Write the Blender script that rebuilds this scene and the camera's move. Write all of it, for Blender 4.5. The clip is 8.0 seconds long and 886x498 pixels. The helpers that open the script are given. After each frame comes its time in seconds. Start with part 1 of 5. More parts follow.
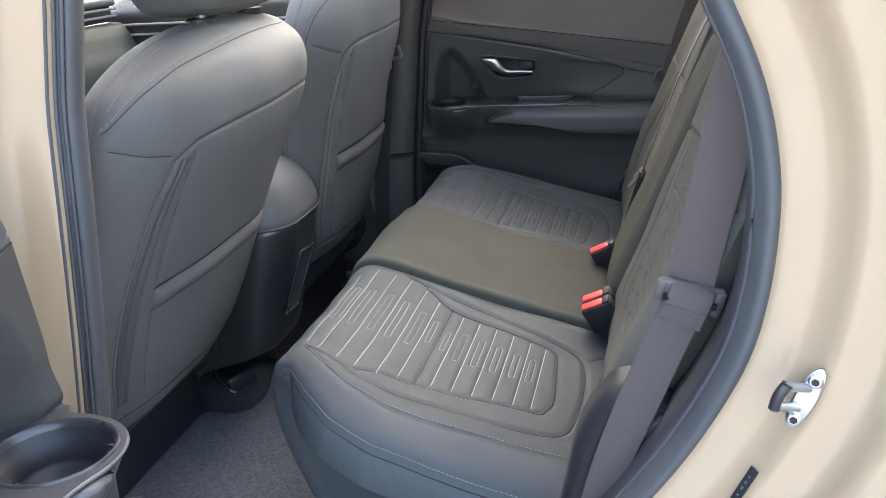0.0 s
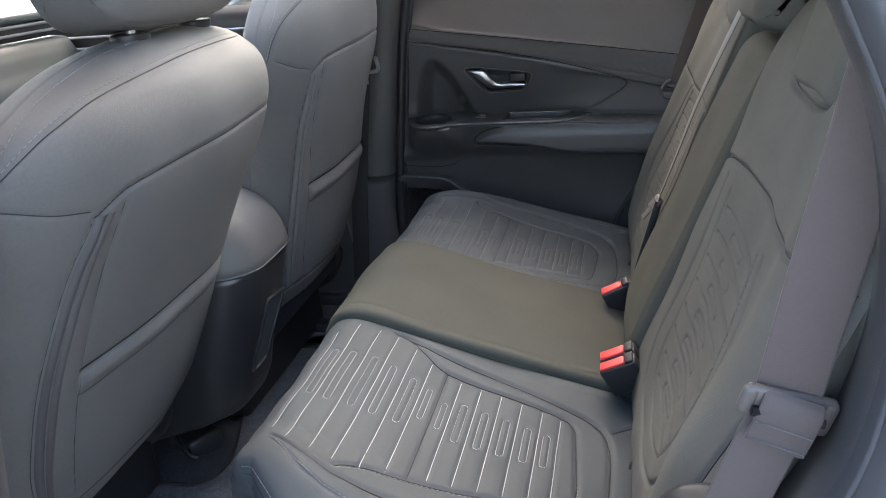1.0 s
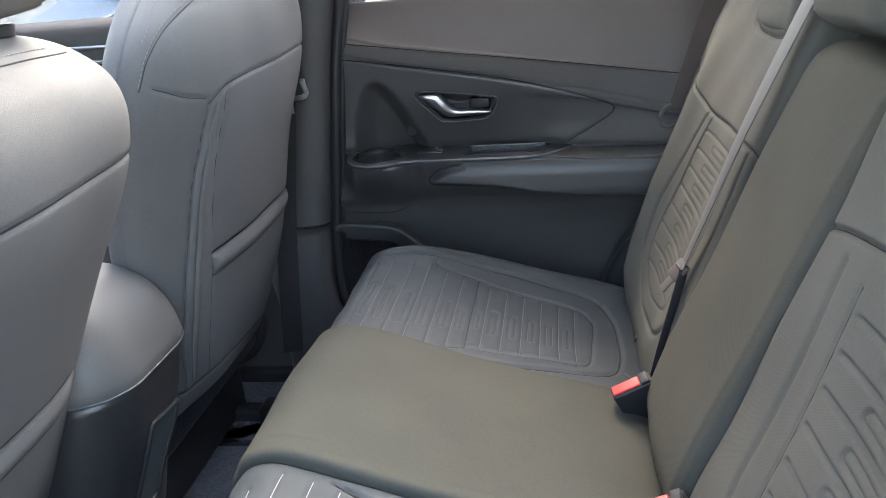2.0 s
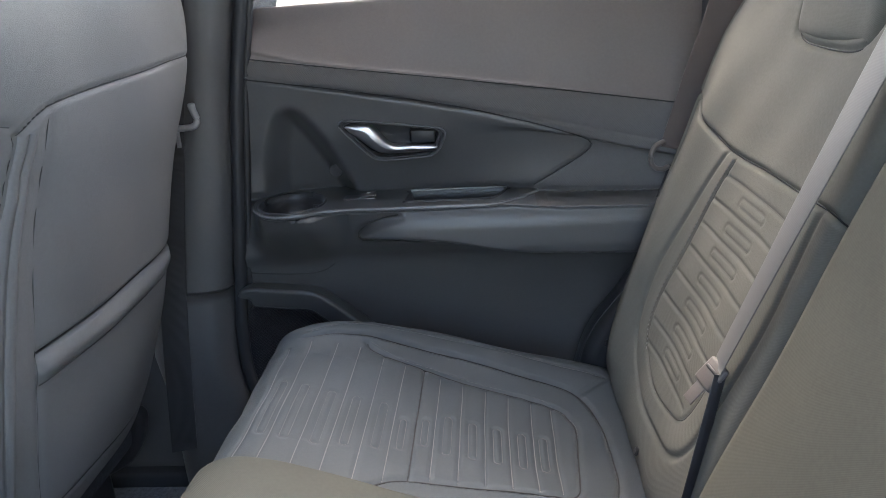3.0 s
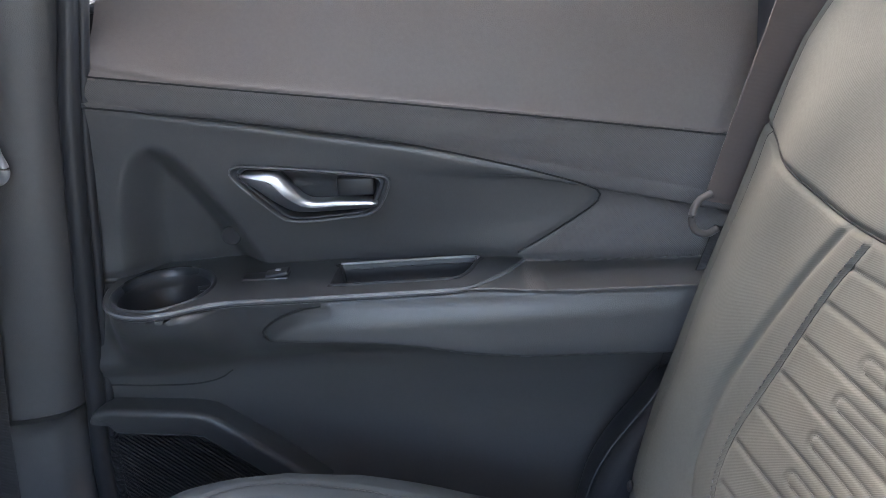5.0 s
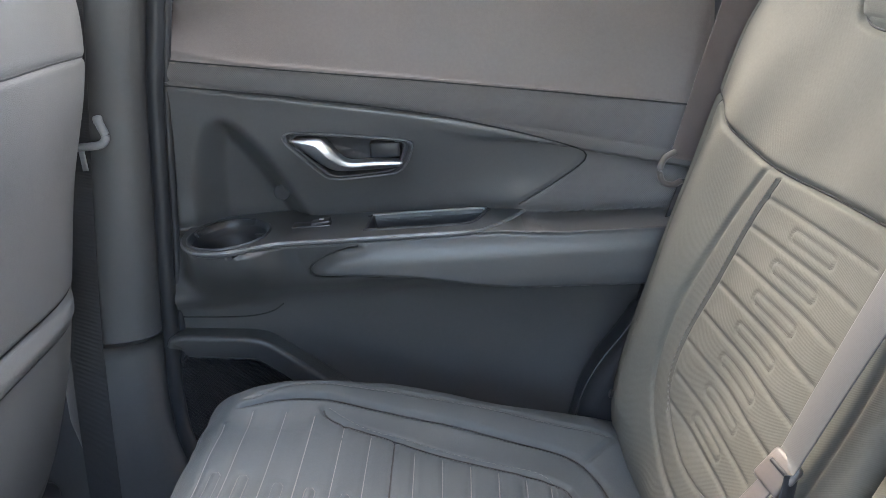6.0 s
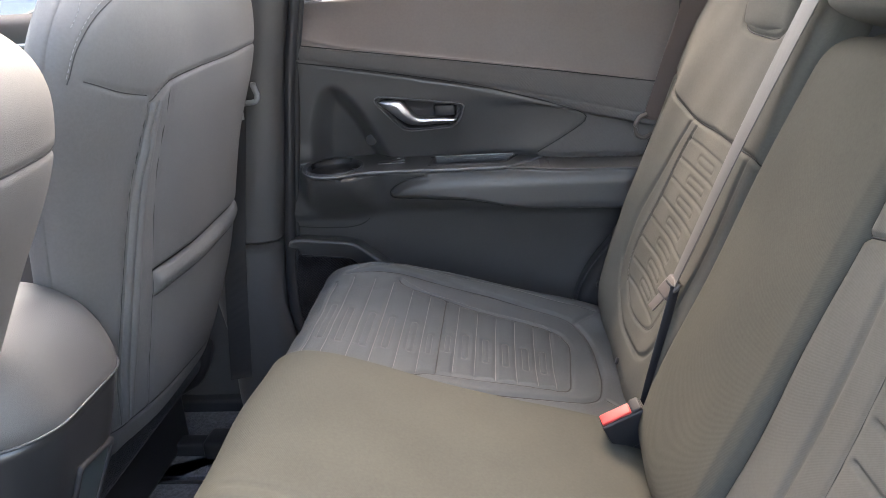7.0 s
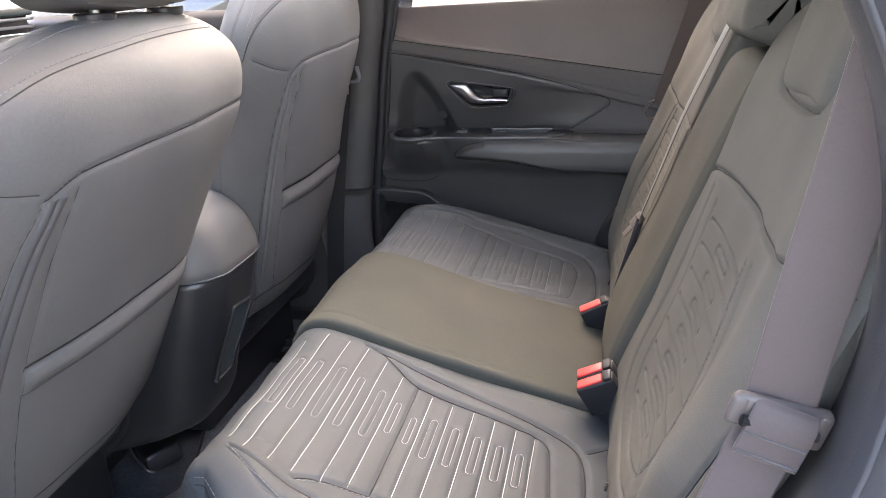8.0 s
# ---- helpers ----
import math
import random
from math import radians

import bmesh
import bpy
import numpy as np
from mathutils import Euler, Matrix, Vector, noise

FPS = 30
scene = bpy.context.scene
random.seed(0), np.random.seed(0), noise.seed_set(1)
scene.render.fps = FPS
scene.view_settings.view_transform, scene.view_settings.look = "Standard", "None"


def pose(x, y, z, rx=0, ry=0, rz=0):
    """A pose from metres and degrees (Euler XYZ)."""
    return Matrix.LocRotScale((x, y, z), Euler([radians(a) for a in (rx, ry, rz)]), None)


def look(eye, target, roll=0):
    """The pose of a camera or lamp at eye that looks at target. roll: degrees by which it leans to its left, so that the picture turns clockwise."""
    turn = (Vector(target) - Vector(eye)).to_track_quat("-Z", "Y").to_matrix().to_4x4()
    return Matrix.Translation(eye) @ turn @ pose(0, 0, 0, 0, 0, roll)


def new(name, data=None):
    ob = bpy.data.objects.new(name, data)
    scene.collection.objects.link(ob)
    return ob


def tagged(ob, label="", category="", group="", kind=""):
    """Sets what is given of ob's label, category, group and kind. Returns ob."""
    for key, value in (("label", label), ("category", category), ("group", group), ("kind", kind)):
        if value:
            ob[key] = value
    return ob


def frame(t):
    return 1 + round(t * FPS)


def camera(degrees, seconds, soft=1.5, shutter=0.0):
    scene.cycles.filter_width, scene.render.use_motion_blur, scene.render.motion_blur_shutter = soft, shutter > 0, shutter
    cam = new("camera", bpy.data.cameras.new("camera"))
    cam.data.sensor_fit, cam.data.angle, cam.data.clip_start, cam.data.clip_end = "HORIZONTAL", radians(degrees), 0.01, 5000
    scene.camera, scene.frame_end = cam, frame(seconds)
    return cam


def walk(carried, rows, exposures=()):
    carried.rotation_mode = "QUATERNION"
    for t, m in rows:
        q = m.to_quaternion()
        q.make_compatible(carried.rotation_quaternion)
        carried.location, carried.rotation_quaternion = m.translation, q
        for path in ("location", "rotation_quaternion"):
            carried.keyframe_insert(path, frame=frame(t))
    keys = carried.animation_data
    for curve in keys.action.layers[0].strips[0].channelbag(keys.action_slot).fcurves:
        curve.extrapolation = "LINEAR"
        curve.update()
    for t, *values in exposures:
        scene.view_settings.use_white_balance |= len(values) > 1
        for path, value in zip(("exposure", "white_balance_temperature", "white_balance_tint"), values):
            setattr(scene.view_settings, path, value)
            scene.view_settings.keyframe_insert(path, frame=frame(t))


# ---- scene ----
cam = camera(60.5, 8.0, soft=0.85)
PATH = [
    (0, (0.625, -1.409, 1.425), (0.101, 0.368, 0.672), -4.7),
    (0.5, (0.61, -1.342, 1.418), (0.099, 0.441, 0.67), -5.0),
    (1, (0.548, -1.195, 1.413), (0.079, 0.6, 0.668), -5.2),
    (1.5, (0.493, -1.033, 1.394), (0.087, 0.782, 0.657), -5.3),
    (2, (0.442, -0.817, 1.368), (0.126, 1.023, 0.651), -5.0),
    (2.2, (0.43, -0.742, 1.365), (0.147, 1.104, 0.65), -4.9),
    (3.3, (0.372, -0.382, 1.286), (0.29, 1.511, 0.644), -3.0),
    (3.5, (0.363, -0.308, 1.277), (0.311, 1.584, 0.632), -2.9),
    (4, (0.358, -0.156, 1.283), (0.336, 1.737, 0.637), -3.0),
    (4.5, (0.368, -0.08, 1.285), (0.363, 1.81, 0.631), -3.2),
    (5.8, (0.377, -0.199, 1.295), (0.344, 1.688, 0.63), -4.1),
    (6, (0.372, -0.277, 1.294), (0.325, 1.608, 0.626), -4.0),
    (6.4, (0.377, -0.467, 1.304), (0.291, 1.418, 0.641), -3.7),
    (6.5, (0.384, -0.514, 1.306), (0.278, 1.369, 0.641), -3.9),
    (7, (0.392, -0.728, 1.33), (0.221, 1.145, 0.65), -3.6),
    (7.5, (0.451, -0.995, 1.346), (0.162, 0.865, 0.67), -3.2),
    (8, (0.544, -1.165, 1.371), (0.128, 0.668, 0.688), -2.7),
]
walk(cam, [(t, look(eye, target, roll)) for t, eye, target, roll in PATH],
     [(0.0, 3.85, 7150, 12), (0.5, 3.9, 7300, 13), (1.0, 3.75, 7100, 12), (1.5, 4.08, 7000, 11), (2.0, 4.22, 7000, 11), (3.5, 4.45, 6900, 12),
      (4.5, 4.65, 6700, 14), (6.0, 5.0, 7100, 10), (6.5, 4.85, 7200, 11), (7.0, 4.55, 7600, 16), (7.5, 4.5, 7800, 18), (8.0, 4.33, 7900, 20)])

# ---- world, sun and exposure ----
world = bpy.data.worlds.new("sky")
scene.world = world
world.use_nodes = True
wn = world.node_tree
sky = wn.nodes.new("ShaderNodeTexSky")
sky.sky_type = "NISHITA"
sky.sun_disc = False
sky.sun_elevation, sky.sun_rotation = radians(50), radians(359)
sky.air_density, sky.dust_density, sky.ozone_density = 1.0, 3.0, 1.0
wn.links.new(sky.outputs[0], wn.nodes["Background"].inputs[0])
wn.nodes["Background"].inputs[1].default_value = 0.15
sun = new("sun", bpy.data.lights.new("sun", "SUN"))
sun.data.energy, sun.data.angle, sun.data.color = 0.38, radians(75), (1.0, 0.985, 0.96)
sun.matrix_world = look((-0.1, 5.0, 6.0), (0, 0, 0))


# ---- materials ----
def material(name, base, rough=0.6, metal=0.0, spread=0.12, spot=9.0, grain="noise", size=900.0, depth=0.0003,
             strength=0.35, sheen=0.0, coat=0.0, tint=None, spec=0.5):
    """A surface with two scales of tone, and a fine relief."""
    m = bpy.data.materials.new(name)
    m.use_nodes = True
    nt = m.node_tree
    bs = nt.nodes["Principled BSDF"]
    tc = nt.nodes.new("ShaderNodeTexCoord")
    big = nt.nodes.new("ShaderNodeTexNoise")
    big.inputs["Scale"].default_value, big.inputs["Detail"].default_value = spot, 4.0
    small = nt.nodes.new("ShaderNodeTexNoise")
    small.inputs["Scale"].default_value, small.inputs["Detail"].default_value = spot * 45, 2.0
    for n in (big, small):
        nt.links.new(tc.outputs["Object"], n.inputs["Vector"])
    add = nt.nodes.new("ShaderNodeMath")
    add.operation = "MULTIPLY_ADD"
    add.inputs[1].default_value = 0.45
    nt.links.new(small.outputs["Fac"], add.inputs[0])
    nt.links.new(big.outputs["Fac"], add.inputs[2])
    ramp = nt.nodes.new("ShaderNodeValToRGB")
    lo = [c * (1 - spread) for c in base]
    hi = [c * (1 + spread) for c in (tint or base)]
    ramp.color_ramp.elements[0].position, ramp.color_ramp.elements[0].color = 0.45, (*lo, 1)
    ramp.color_ramp.elements[1].position, ramp.color_ramp.elements[1].color = 1.0, (*hi, 1)
    nt.links.new(add.outputs[0], ramp.inputs[0])
    nt.links.new(ramp.outputs[0], bs.inputs["Base Color"])
    rr = nt.nodes.new("ShaderNodeMapRange")
    rr.inputs[3].default_value, rr.inputs[4].default_value = rough * 0.88, min(1.0, rough * 1.12)
    nt.links.new(big.outputs["Fac"], rr.inputs[0])
    nt.links.new(rr.outputs[0], bs.inputs["Roughness"])
    bs.inputs["Metallic"].default_value = metal
    bs.inputs["Sheen Weight"].default_value = sheen
    bs.inputs["Sheen Roughness"].default_value = 0.5
    bs.inputs["Coat Weight"].default_value = coat
    bs.inputs["Specular IOR Level"].default_value = spec
    if depth > 0:
        bump = nt.nodes.new("ShaderNodeBump")
        bump.inputs["Strength"].default_value, bump.inputs["Distance"].default_value = strength, depth
        if grain == "twill":
            a = nt.nodes.new("ShaderNodeTexWave")
            a.wave_type, a.bands_direction = "BANDS", "DIAGONAL"
            a.inputs["Scale"].default_value, a.inputs["Distortion"].default_value = size, 0.6
            a.inputs["Detail"].default_value = 1.0
            nt.links.new(tc.outputs["Object"], a.inputs["Vector"])
            height = a.outputs["Fac"]
        elif grain == "web":
            a = nt.nodes.new("ShaderNodeTexWave")
            a.wave_type, a.bands_direction = "BANDS", "Z"
            a.inputs["Scale"].default_value = size
            nt.links.new(tc.outputs["Object"], a.inputs["Vector"])
            height = a.outputs["Fac"]
        elif grain == "leather":
            a = nt.nodes.new("ShaderNodeTexVoronoi")
            a.inputs["Scale"].default_value = size
            nt.links.new(tc.outputs["Object"], a.inputs["Vector"])
            height = a.outputs["Distance"]
        elif grain == "check":
            a = nt.nodes.new("ShaderNodeTexMagic")
            a.turbulence_depth = 0
            a.inputs["Scale"].default_value = size
            nt.links.new(tc.outputs["Object"], a.inputs["Vector"])
            height = a.outputs["Fac"]
        else:
            a = nt.nodes.new("ShaderNodeTexNoise")
            a.inputs["Scale"].default_value, a.inputs["Detail"].default_value = size, 3.0
            nt.links.new(tc.outputs["Object"], a.inputs["Vector"])
            height = a.outputs["Fac"]
        nt.links.new(height, bump.inputs["Height"])
        nt.links.new(bump.outputs[0], bs.inputs["Normal"])
    return m


def glass(name, tone):
    m = bpy.data.materials.new(name)
    m.use_nodes = True
    nt = m.node_tree
    nt.nodes.remove(nt.nodes["Principled BSDF"])
    clear, gloss = nt.nodes.new("ShaderNodeBsdfTransparent"), nt.nodes.new("ShaderNodeBsdfGlossy")
    clear.inputs[0].default_value = (*tone, 1)
    gloss.inputs["Roughness"].default_value = 0.02
    mix, fres = nt.nodes.new("ShaderNodeMixShader"), nt.nodes.new("ShaderNodeFresnel")
    fres.inputs[0].default_value = 1.45
    nt.links.new(fres.outputs[0], mix.inputs[0])
    nt.links.new(clear.outputs[0], mix.inputs[1])
    nt.links.new(gloss.outputs[0], mix.inputs[2])
    nt.links.new(mix.outputs[0], nt.nodes["Material Output"].inputs[0])
    return m


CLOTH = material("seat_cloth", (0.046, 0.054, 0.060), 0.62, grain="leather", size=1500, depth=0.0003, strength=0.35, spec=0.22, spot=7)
# Backrests use a lighter copy of the seat cloth, for the light falling there.
LITCLOTH = material("backrest_cloth_lit", (0.088, 0.089, 0.081), 0.88, grain="twill", size=320, depth=0.0003, strength=0.15, spec=0.05, spot=7)
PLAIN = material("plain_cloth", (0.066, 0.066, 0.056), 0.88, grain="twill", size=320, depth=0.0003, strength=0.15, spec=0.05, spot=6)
HIDE = material("seat_vinyl", (0.114, 0.113, 0.111), 0.55, spec=0.35, grain="leather", size=1300, depth=0.0004, strength=0.5, spread=0.15, spot=6)
PLASTIC = material("door_plastic", (0.047, 0.046, 0.046), 0.40, grain="leather", size=1100, depth=0.0003, strength=0.35, spec=0.55, spot=5)
# Brownish upper panel, its tone also lifted for the light from above.
UPPER = material("door_upper_plastic_lit", (0.097, 0.082, 0.077), 0.45, grain="leather", size=900, depth=0.0003, strength=0.4, spot=5)
TRIM = material("textured_trim", (0.068, 0.064, 0.063), 0.6, grain="check", size=500, depth=0.0009, strength=0.5, spot=5)
BLACK = material("black_plastic", (0.020, 0.020, 0.022), 0.42, grain="leather", size=1200, depth=0.0002, strength=0.25, spec=0.3)
BEZEL = material("handle_surround_plastic", (0.036, 0.036, 0.039), 0.4, grain="leather", size=1200, depth=0.0002, strength=0.25)
PILLARTRIM = material("pillar_plastic", (0.052, 0.050, 0.050), 0.48, grain="leather", size=1000, depth=0.0003, strength=0.35, spot=4)
HIDESEAM = material("seat_seam_thread", (0.035, 0.035, 0.035), 0.9, depth=0)
LEDGE = material("ledge_plastic", (0.036, 0.037, 0.039), 0.33, grain="leather", size=1300, depth=0.0002, strength=0.2)
GLOSS = material("dark_satin_plastic", (0.025, 0.026, 0.029), 0.28, depth=0)
RUBBER = material("door_seal_rubber", (0.055, 0.057, 0.062), 0.55, size=500, depth=0.0003)
CHROME = material("satin_metal", (0.52, 0.52, 0.53), 0.36, metal=1.0, depth=0)
STEEL = material("zinc_steel", (0.52, 0.525, 0.535), 0.3, metal=1.0, size=700, depth=0.0002)
PAINT = material("tan_body_paint", (0.355, 0.258, 0.165), 0.22, depth=0, spread=0.03, coat=0.8)
WEB = material("belt_webbing", (0.063, 0.045, 0.040), 0.7, grain="web", size=260, depth=0.0003, strength=0.16, sheen=0.25)
LAPWEB = material("belt_webbing_brown", (0.058, 0.044, 0.040), 0.7, grain="web", size=260, depth=0.0003, strength=0.16, sheen=0.15)
DARKWEB = material("belt_webbing_dark", (0.014, 0.013, 0.014), 0.75, grain="web", size=160, depth=0.0005, strength=0.5)
PALE = material("belt_webbing_pale", (0.065, 0.065, 0.066), 0.65, grain="web", size=300, depth=0.0002, strength=0.2)
SEAM = material("black_seam_thread", (0.012, 0.012, 0.013), 0.9, depth=0)
RED = material("red_button", (0.62, 0.05, 0.045), 0.4, depth=0, spread=0.05)
NEAR_GLINT = material("emboss_glint_near", (0.33, 0.33, 0.33), 0.7, depth=0)
ZIP = material("zip_tape", (0.072, 0.069, 0.070), 0.7, grain="web", size=300, depth=0.0003, strength=0.3)
TONGUE = material("tongue_plastic", (0.082, 0.070, 0.064), 0.45, size=900, depth=0.0002)
PALEGREY = material("tongue_plastic_pale", (0.22, 0.22, 0.222), 0.4, size=900, depth=0.0002)
# Darker tone laid along pressed backrest lines as the shade in them.
CREASE_SHADE = material("pressed_line_shade", (0.055, 0.054, 0.050), 0.9, depth=0)
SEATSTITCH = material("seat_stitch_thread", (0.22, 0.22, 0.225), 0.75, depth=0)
FAR_GLINT = material("emboss_glint_far", (0.105, 0.105, 0.105), 0.7, depth=0)
NEAR_LOOP_GLINT = material("loop_glint_near", (0.26, 0.26, 0.265), 0.75, depth=0)
LIDHIDE = material("lid_vinyl", (0.088, 0.085, 0.082), 0.48, grain="leather", size=1000, depth=0.0004, strength=0.4)
CONSOLE = material("console_plastic", (0.022, 0.022, 0.023), 0.33, grain="leather", size=1200, depth=0.0002, strength=0.25)
# Lighter tone for edges, painting the highlight that runs along them.
EDGE_GLINT = material("edge_glint", (0.09, 0.091, 0.094), 0.3, depth=0)
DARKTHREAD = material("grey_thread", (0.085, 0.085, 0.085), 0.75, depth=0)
CARPET = material("carpet", (0.044, 0.048, 0.056), 0.95, size=700, depth=0.003, strength=0.9, spread=0.45, spot=120)
MAT = material("floor_mat_pile", (0.105, 0.110, 0.122), 0.95, size=420, depth=0.004, strength=0.9, spread=0.45, spot=150)
LINER = material("headliner", (0.62, 0.61, 0.58), 0.95, size=900, depth=0.0004)
CONCRETE = material("concrete", (0.2, 0.197, 0.188), 0.9, size=160, depth=0.004, strength=0.6, spread=0.2, spot=2)
DASH = material("dash_plastic", (0.036, 0.050, 0.052), 0.4, grain="leather", size=900, depth=0.0002, strength=0.3)
WHITE = material("white_print", (0.8, 0.8, 0.8), 0.6, depth=0)
FRONTGLASS = glass("front_door_glass", (0.45, 0.47, 0.46))
GLASS = glass("tinted_glass", (0.82, 0.84, 0.83))
ROOFGLASS = glass("roof_glass", (0.8, 0.82, 0.8))
CLEAR = glass("clear_glass", (0.95, 0.97, 0.96))


# ---- mesh helpers ----
def mesh_part(name, verts, faces, mat, parent=None, label="", smooth=True, m=None, edge=None):
    """One mesh object from arrays, under a thing or a part."""
    v = np.asarray(verts, float)
    flip = False
    if m is not None:
        a = np.array(m)
        v = v @ a[:3, :3].T + a[:3, 3]
        flip = np.linalg.det(a[:3, :3]) < 0
    me = bpy.data.meshes.new(name)
    fs = [tuple(f[::-1]) if flip else tuple(f) for f in faces]
    me.from_pydata([tuple(p) for p in v], [], fs)
    me.materials.append(mat)
    if smooth:
        me.shade_smooth()
        if edge:
            me.set_sharp_from_angle(angle=radians(edge))
    ob = new(name, me)
    if parent:
        ob.parent = parent
        ob.matrix_parent_inverse = parent.matrix_world.inverted()
    if label:
        tagged(ob, label)
    return ob


def thing(name, at, label, category, kind="", group=""):
    ob = new(name)
    ob.empty_display_size = 0.05
    ob.matrix_world = Matrix.Translation(at)
    tagged(ob, label, category, group, kind)
    bpy.context.view_layer.update()
    return ob


def spline(points, n, closed=False):
    """n points evenly spaced on a smooth curve through the given ones."""
    p = np.array(points, float)
    if closed:
        p = np.vstack([p[-1], p, p[0], p[1]])
    else:
        p = np.vstack([2 * p[0] - p[1], p, 2 * p[-1] - p[-2]])
    out = []
    for i in range(1, len(p) - 2):
        t = np.linspace(0, 1, 24, endpoint=False)[:, None]
        a, b, c, d = p[i - 1:i + 3]
        out.append(0.5 * (2 * b + (c - a) * t + (2 * a - 5 * b + 4 * c - d) * t ** 2 + (3 * b - a - 3 * c + d) * t ** 3))
    out = np.vstack(out + [p[-2][None]])
    s = np.r_[0, np.cumsum(np.linalg.norm(np.diff(out, axis=0), axis=1))]
    q = np.linspace(0, s[-1], n)
    return np.stack([np.interp(q, s, out[:, k]) for k in range(out.shape[1])], 1)


def sheet_faces(nu, nv, wrap_v=False):
    i = np.arange(nu - 1)[:, None]
    j = np.arange(nv if wrap_v else nv - 1)[None]
    k = (j + 1) % nv
    f = np.stack([i * nv + j + 0 * k, (i + 1) * nv + j + 0 * k, (i + 1) * nv + k, i * nv + k], -1)
    return f.reshape(-1, 4).tolist()


def tube(points, radius, sides=8, flat=None):
    """Verts and faces of a rod along points; flat=(direction, factor) squashes it."""
    p = np.array(points, float)
    n = len(p)
    r = np.broadcast_to(np.asarray(radius, float), (n,))
    t = np.gradient(p, axis=0)
    t /= np.linalg.norm(t, axis=1)[:, None] + 1e-12
    ref = np.array([0.0, 0.0, 1.0]) if abs(t[:, 2]).mean() < 0.8 else np.array([0.0, 1.0, 0.0])
    a = np.cross(t, ref)
    a /= np.linalg.norm(a, axis=1)[:, None] + 1e-12
    b = np.cross(t, a)
    ang = np.linspace(0, 2 * math.pi, sides, endpoint=False)
    ring = p[:, None] + r[:, None, None] * (np.cos(ang)[None, :, None] * a[:, None] + np.sin(ang)[None, :, None] * b[:, None])
    if flat:
        d = np.array(flat[0], float)
        d /= np.linalg.norm(d)
        off = ring - p[:, None]
        ring = ring - (off @ d)[..., None] * d * (1 - flat[1])
    f = sheet_faces(n, sides, True)
    f += [list(range(sides))[::-1], [(n - 1) * sides + k for k in range(sides)]]
    return ring.reshape(-1, 3), f


def join(*pieces):
    vs, fs, base = [], [], 0
    for v, f in pieces:
        vs.append(np.asarray(v, float).reshape(-1, 3))
        fs += [[k + base for k in q] for q in f]
        base += len(vs[-1])
    return np.vstack(vs), fs


def slab(x0, x1, y0, y1, z0, z1, r=0.004, rot=None, at=None):
    """A box with bevelled edges."""
    bm = bmesh.new()
    bmesh.ops.create_cube(bm, size=1.0)
    bmesh.ops.scale(bm, vec=(x1 - x0, y1 - y0, z1 - z0), verts=bm.verts)
    if r:
        bmesh.ops.bevel(bm, geom=bm.edges[:], offset=r, segments=3, affect="EDGES", profile=0.5)
    mid = Vector(((x0 + x1) / 2, (y0 + y1) / 2, (z0 + z1) / 2))
    if rot:
        bmesh.ops.rotate(bm, cent=(0, 0, 0), matrix=Euler([radians(a) for a in rot]).to_matrix(), verts=bm.verts)
    bmesh.ops.translate(bm, vec=Vector(at) if at else mid, verts=bm.verts)
    bm.verts.index_update()
    v = np.array([p.co for p in bm.verts])
    f = [[p.index for p in q.verts] for q in bm.faces]
    bm.free()
    return v, f


def prism(outline, depth, axis_u, axis_v, origin, r=0.002):
    """A flat piece with the 2D outline, thick along u x v, with a bevelled rim."""
    u, v = np.array(axis_u, float), np.array(axis_v, float)
    w = np.cross(u, v)
    o = np.array(outline, float)
    n = len(o)
    c = o.mean(0)
    d = o - c
    inner = c + d * (1 - r / np.maximum(np.linalg.norm(d, axis=1)[:, None], 1e-6))
    rings = [(o, 0.0), (o, depth - r), (inner, depth)]
    pts = [np.array(origin) + q[:, :1] * u + q[:, 1:] * v + h * w for q, h in rings]
    f = sheet_faces(3, n, True)
    f = [q[::-1] for q in f]
    f += [list(range(n))[::-1], [2 * n + k for k in range(n)]]
    return np.vstack(pts), f


def ribbon(points, across, width, thick=0.0013):
    """A strap along points; across: the direction of its width at each."""
    p = spline(points, max(24, len(points) * 12))
    s = np.linspace(0, 1, len(p))
    k = np.linspace(0, 1, len(across))
    a = np.stack([np.interp(s, k, np.array(across, float)[:, c]) for c in range(3)], 1)
    a /= np.linalg.norm(a, axis=1)[:, None]
    t = np.gradient(p, axis=0)
    t /= np.linalg.norm(t, axis=1)[:, None]
    n = np.cross(t, a)
    n /= np.linalg.norm(n, axis=1)[:, None]
    w = np.broadcast_to(np.asarray(width, float), (len(p),)) if np.ndim(width) == 0 else np.interp(s, np.linspace(0, 1, len(width)), width)
    prof = [(-0.5, 0.3), (-0.46, 0.6), (0.46, 0.6), (0.5, 0.3), (0.5, -0.3), (0.46, -0.6), (-0.46, -0.6), (-0.5, -0.3)]
    ring = np.stack([p + a * (w * q)[:, None] + n * thick * h for q, h in prof], 1)
    m = len(prof)
    f = sheet_faces(len(p), m, True)
    f += [list(range(m))[::-1], [(len(p) - 1) * m + k for k in range(m)]]
    return ring.reshape(-1, 3), f


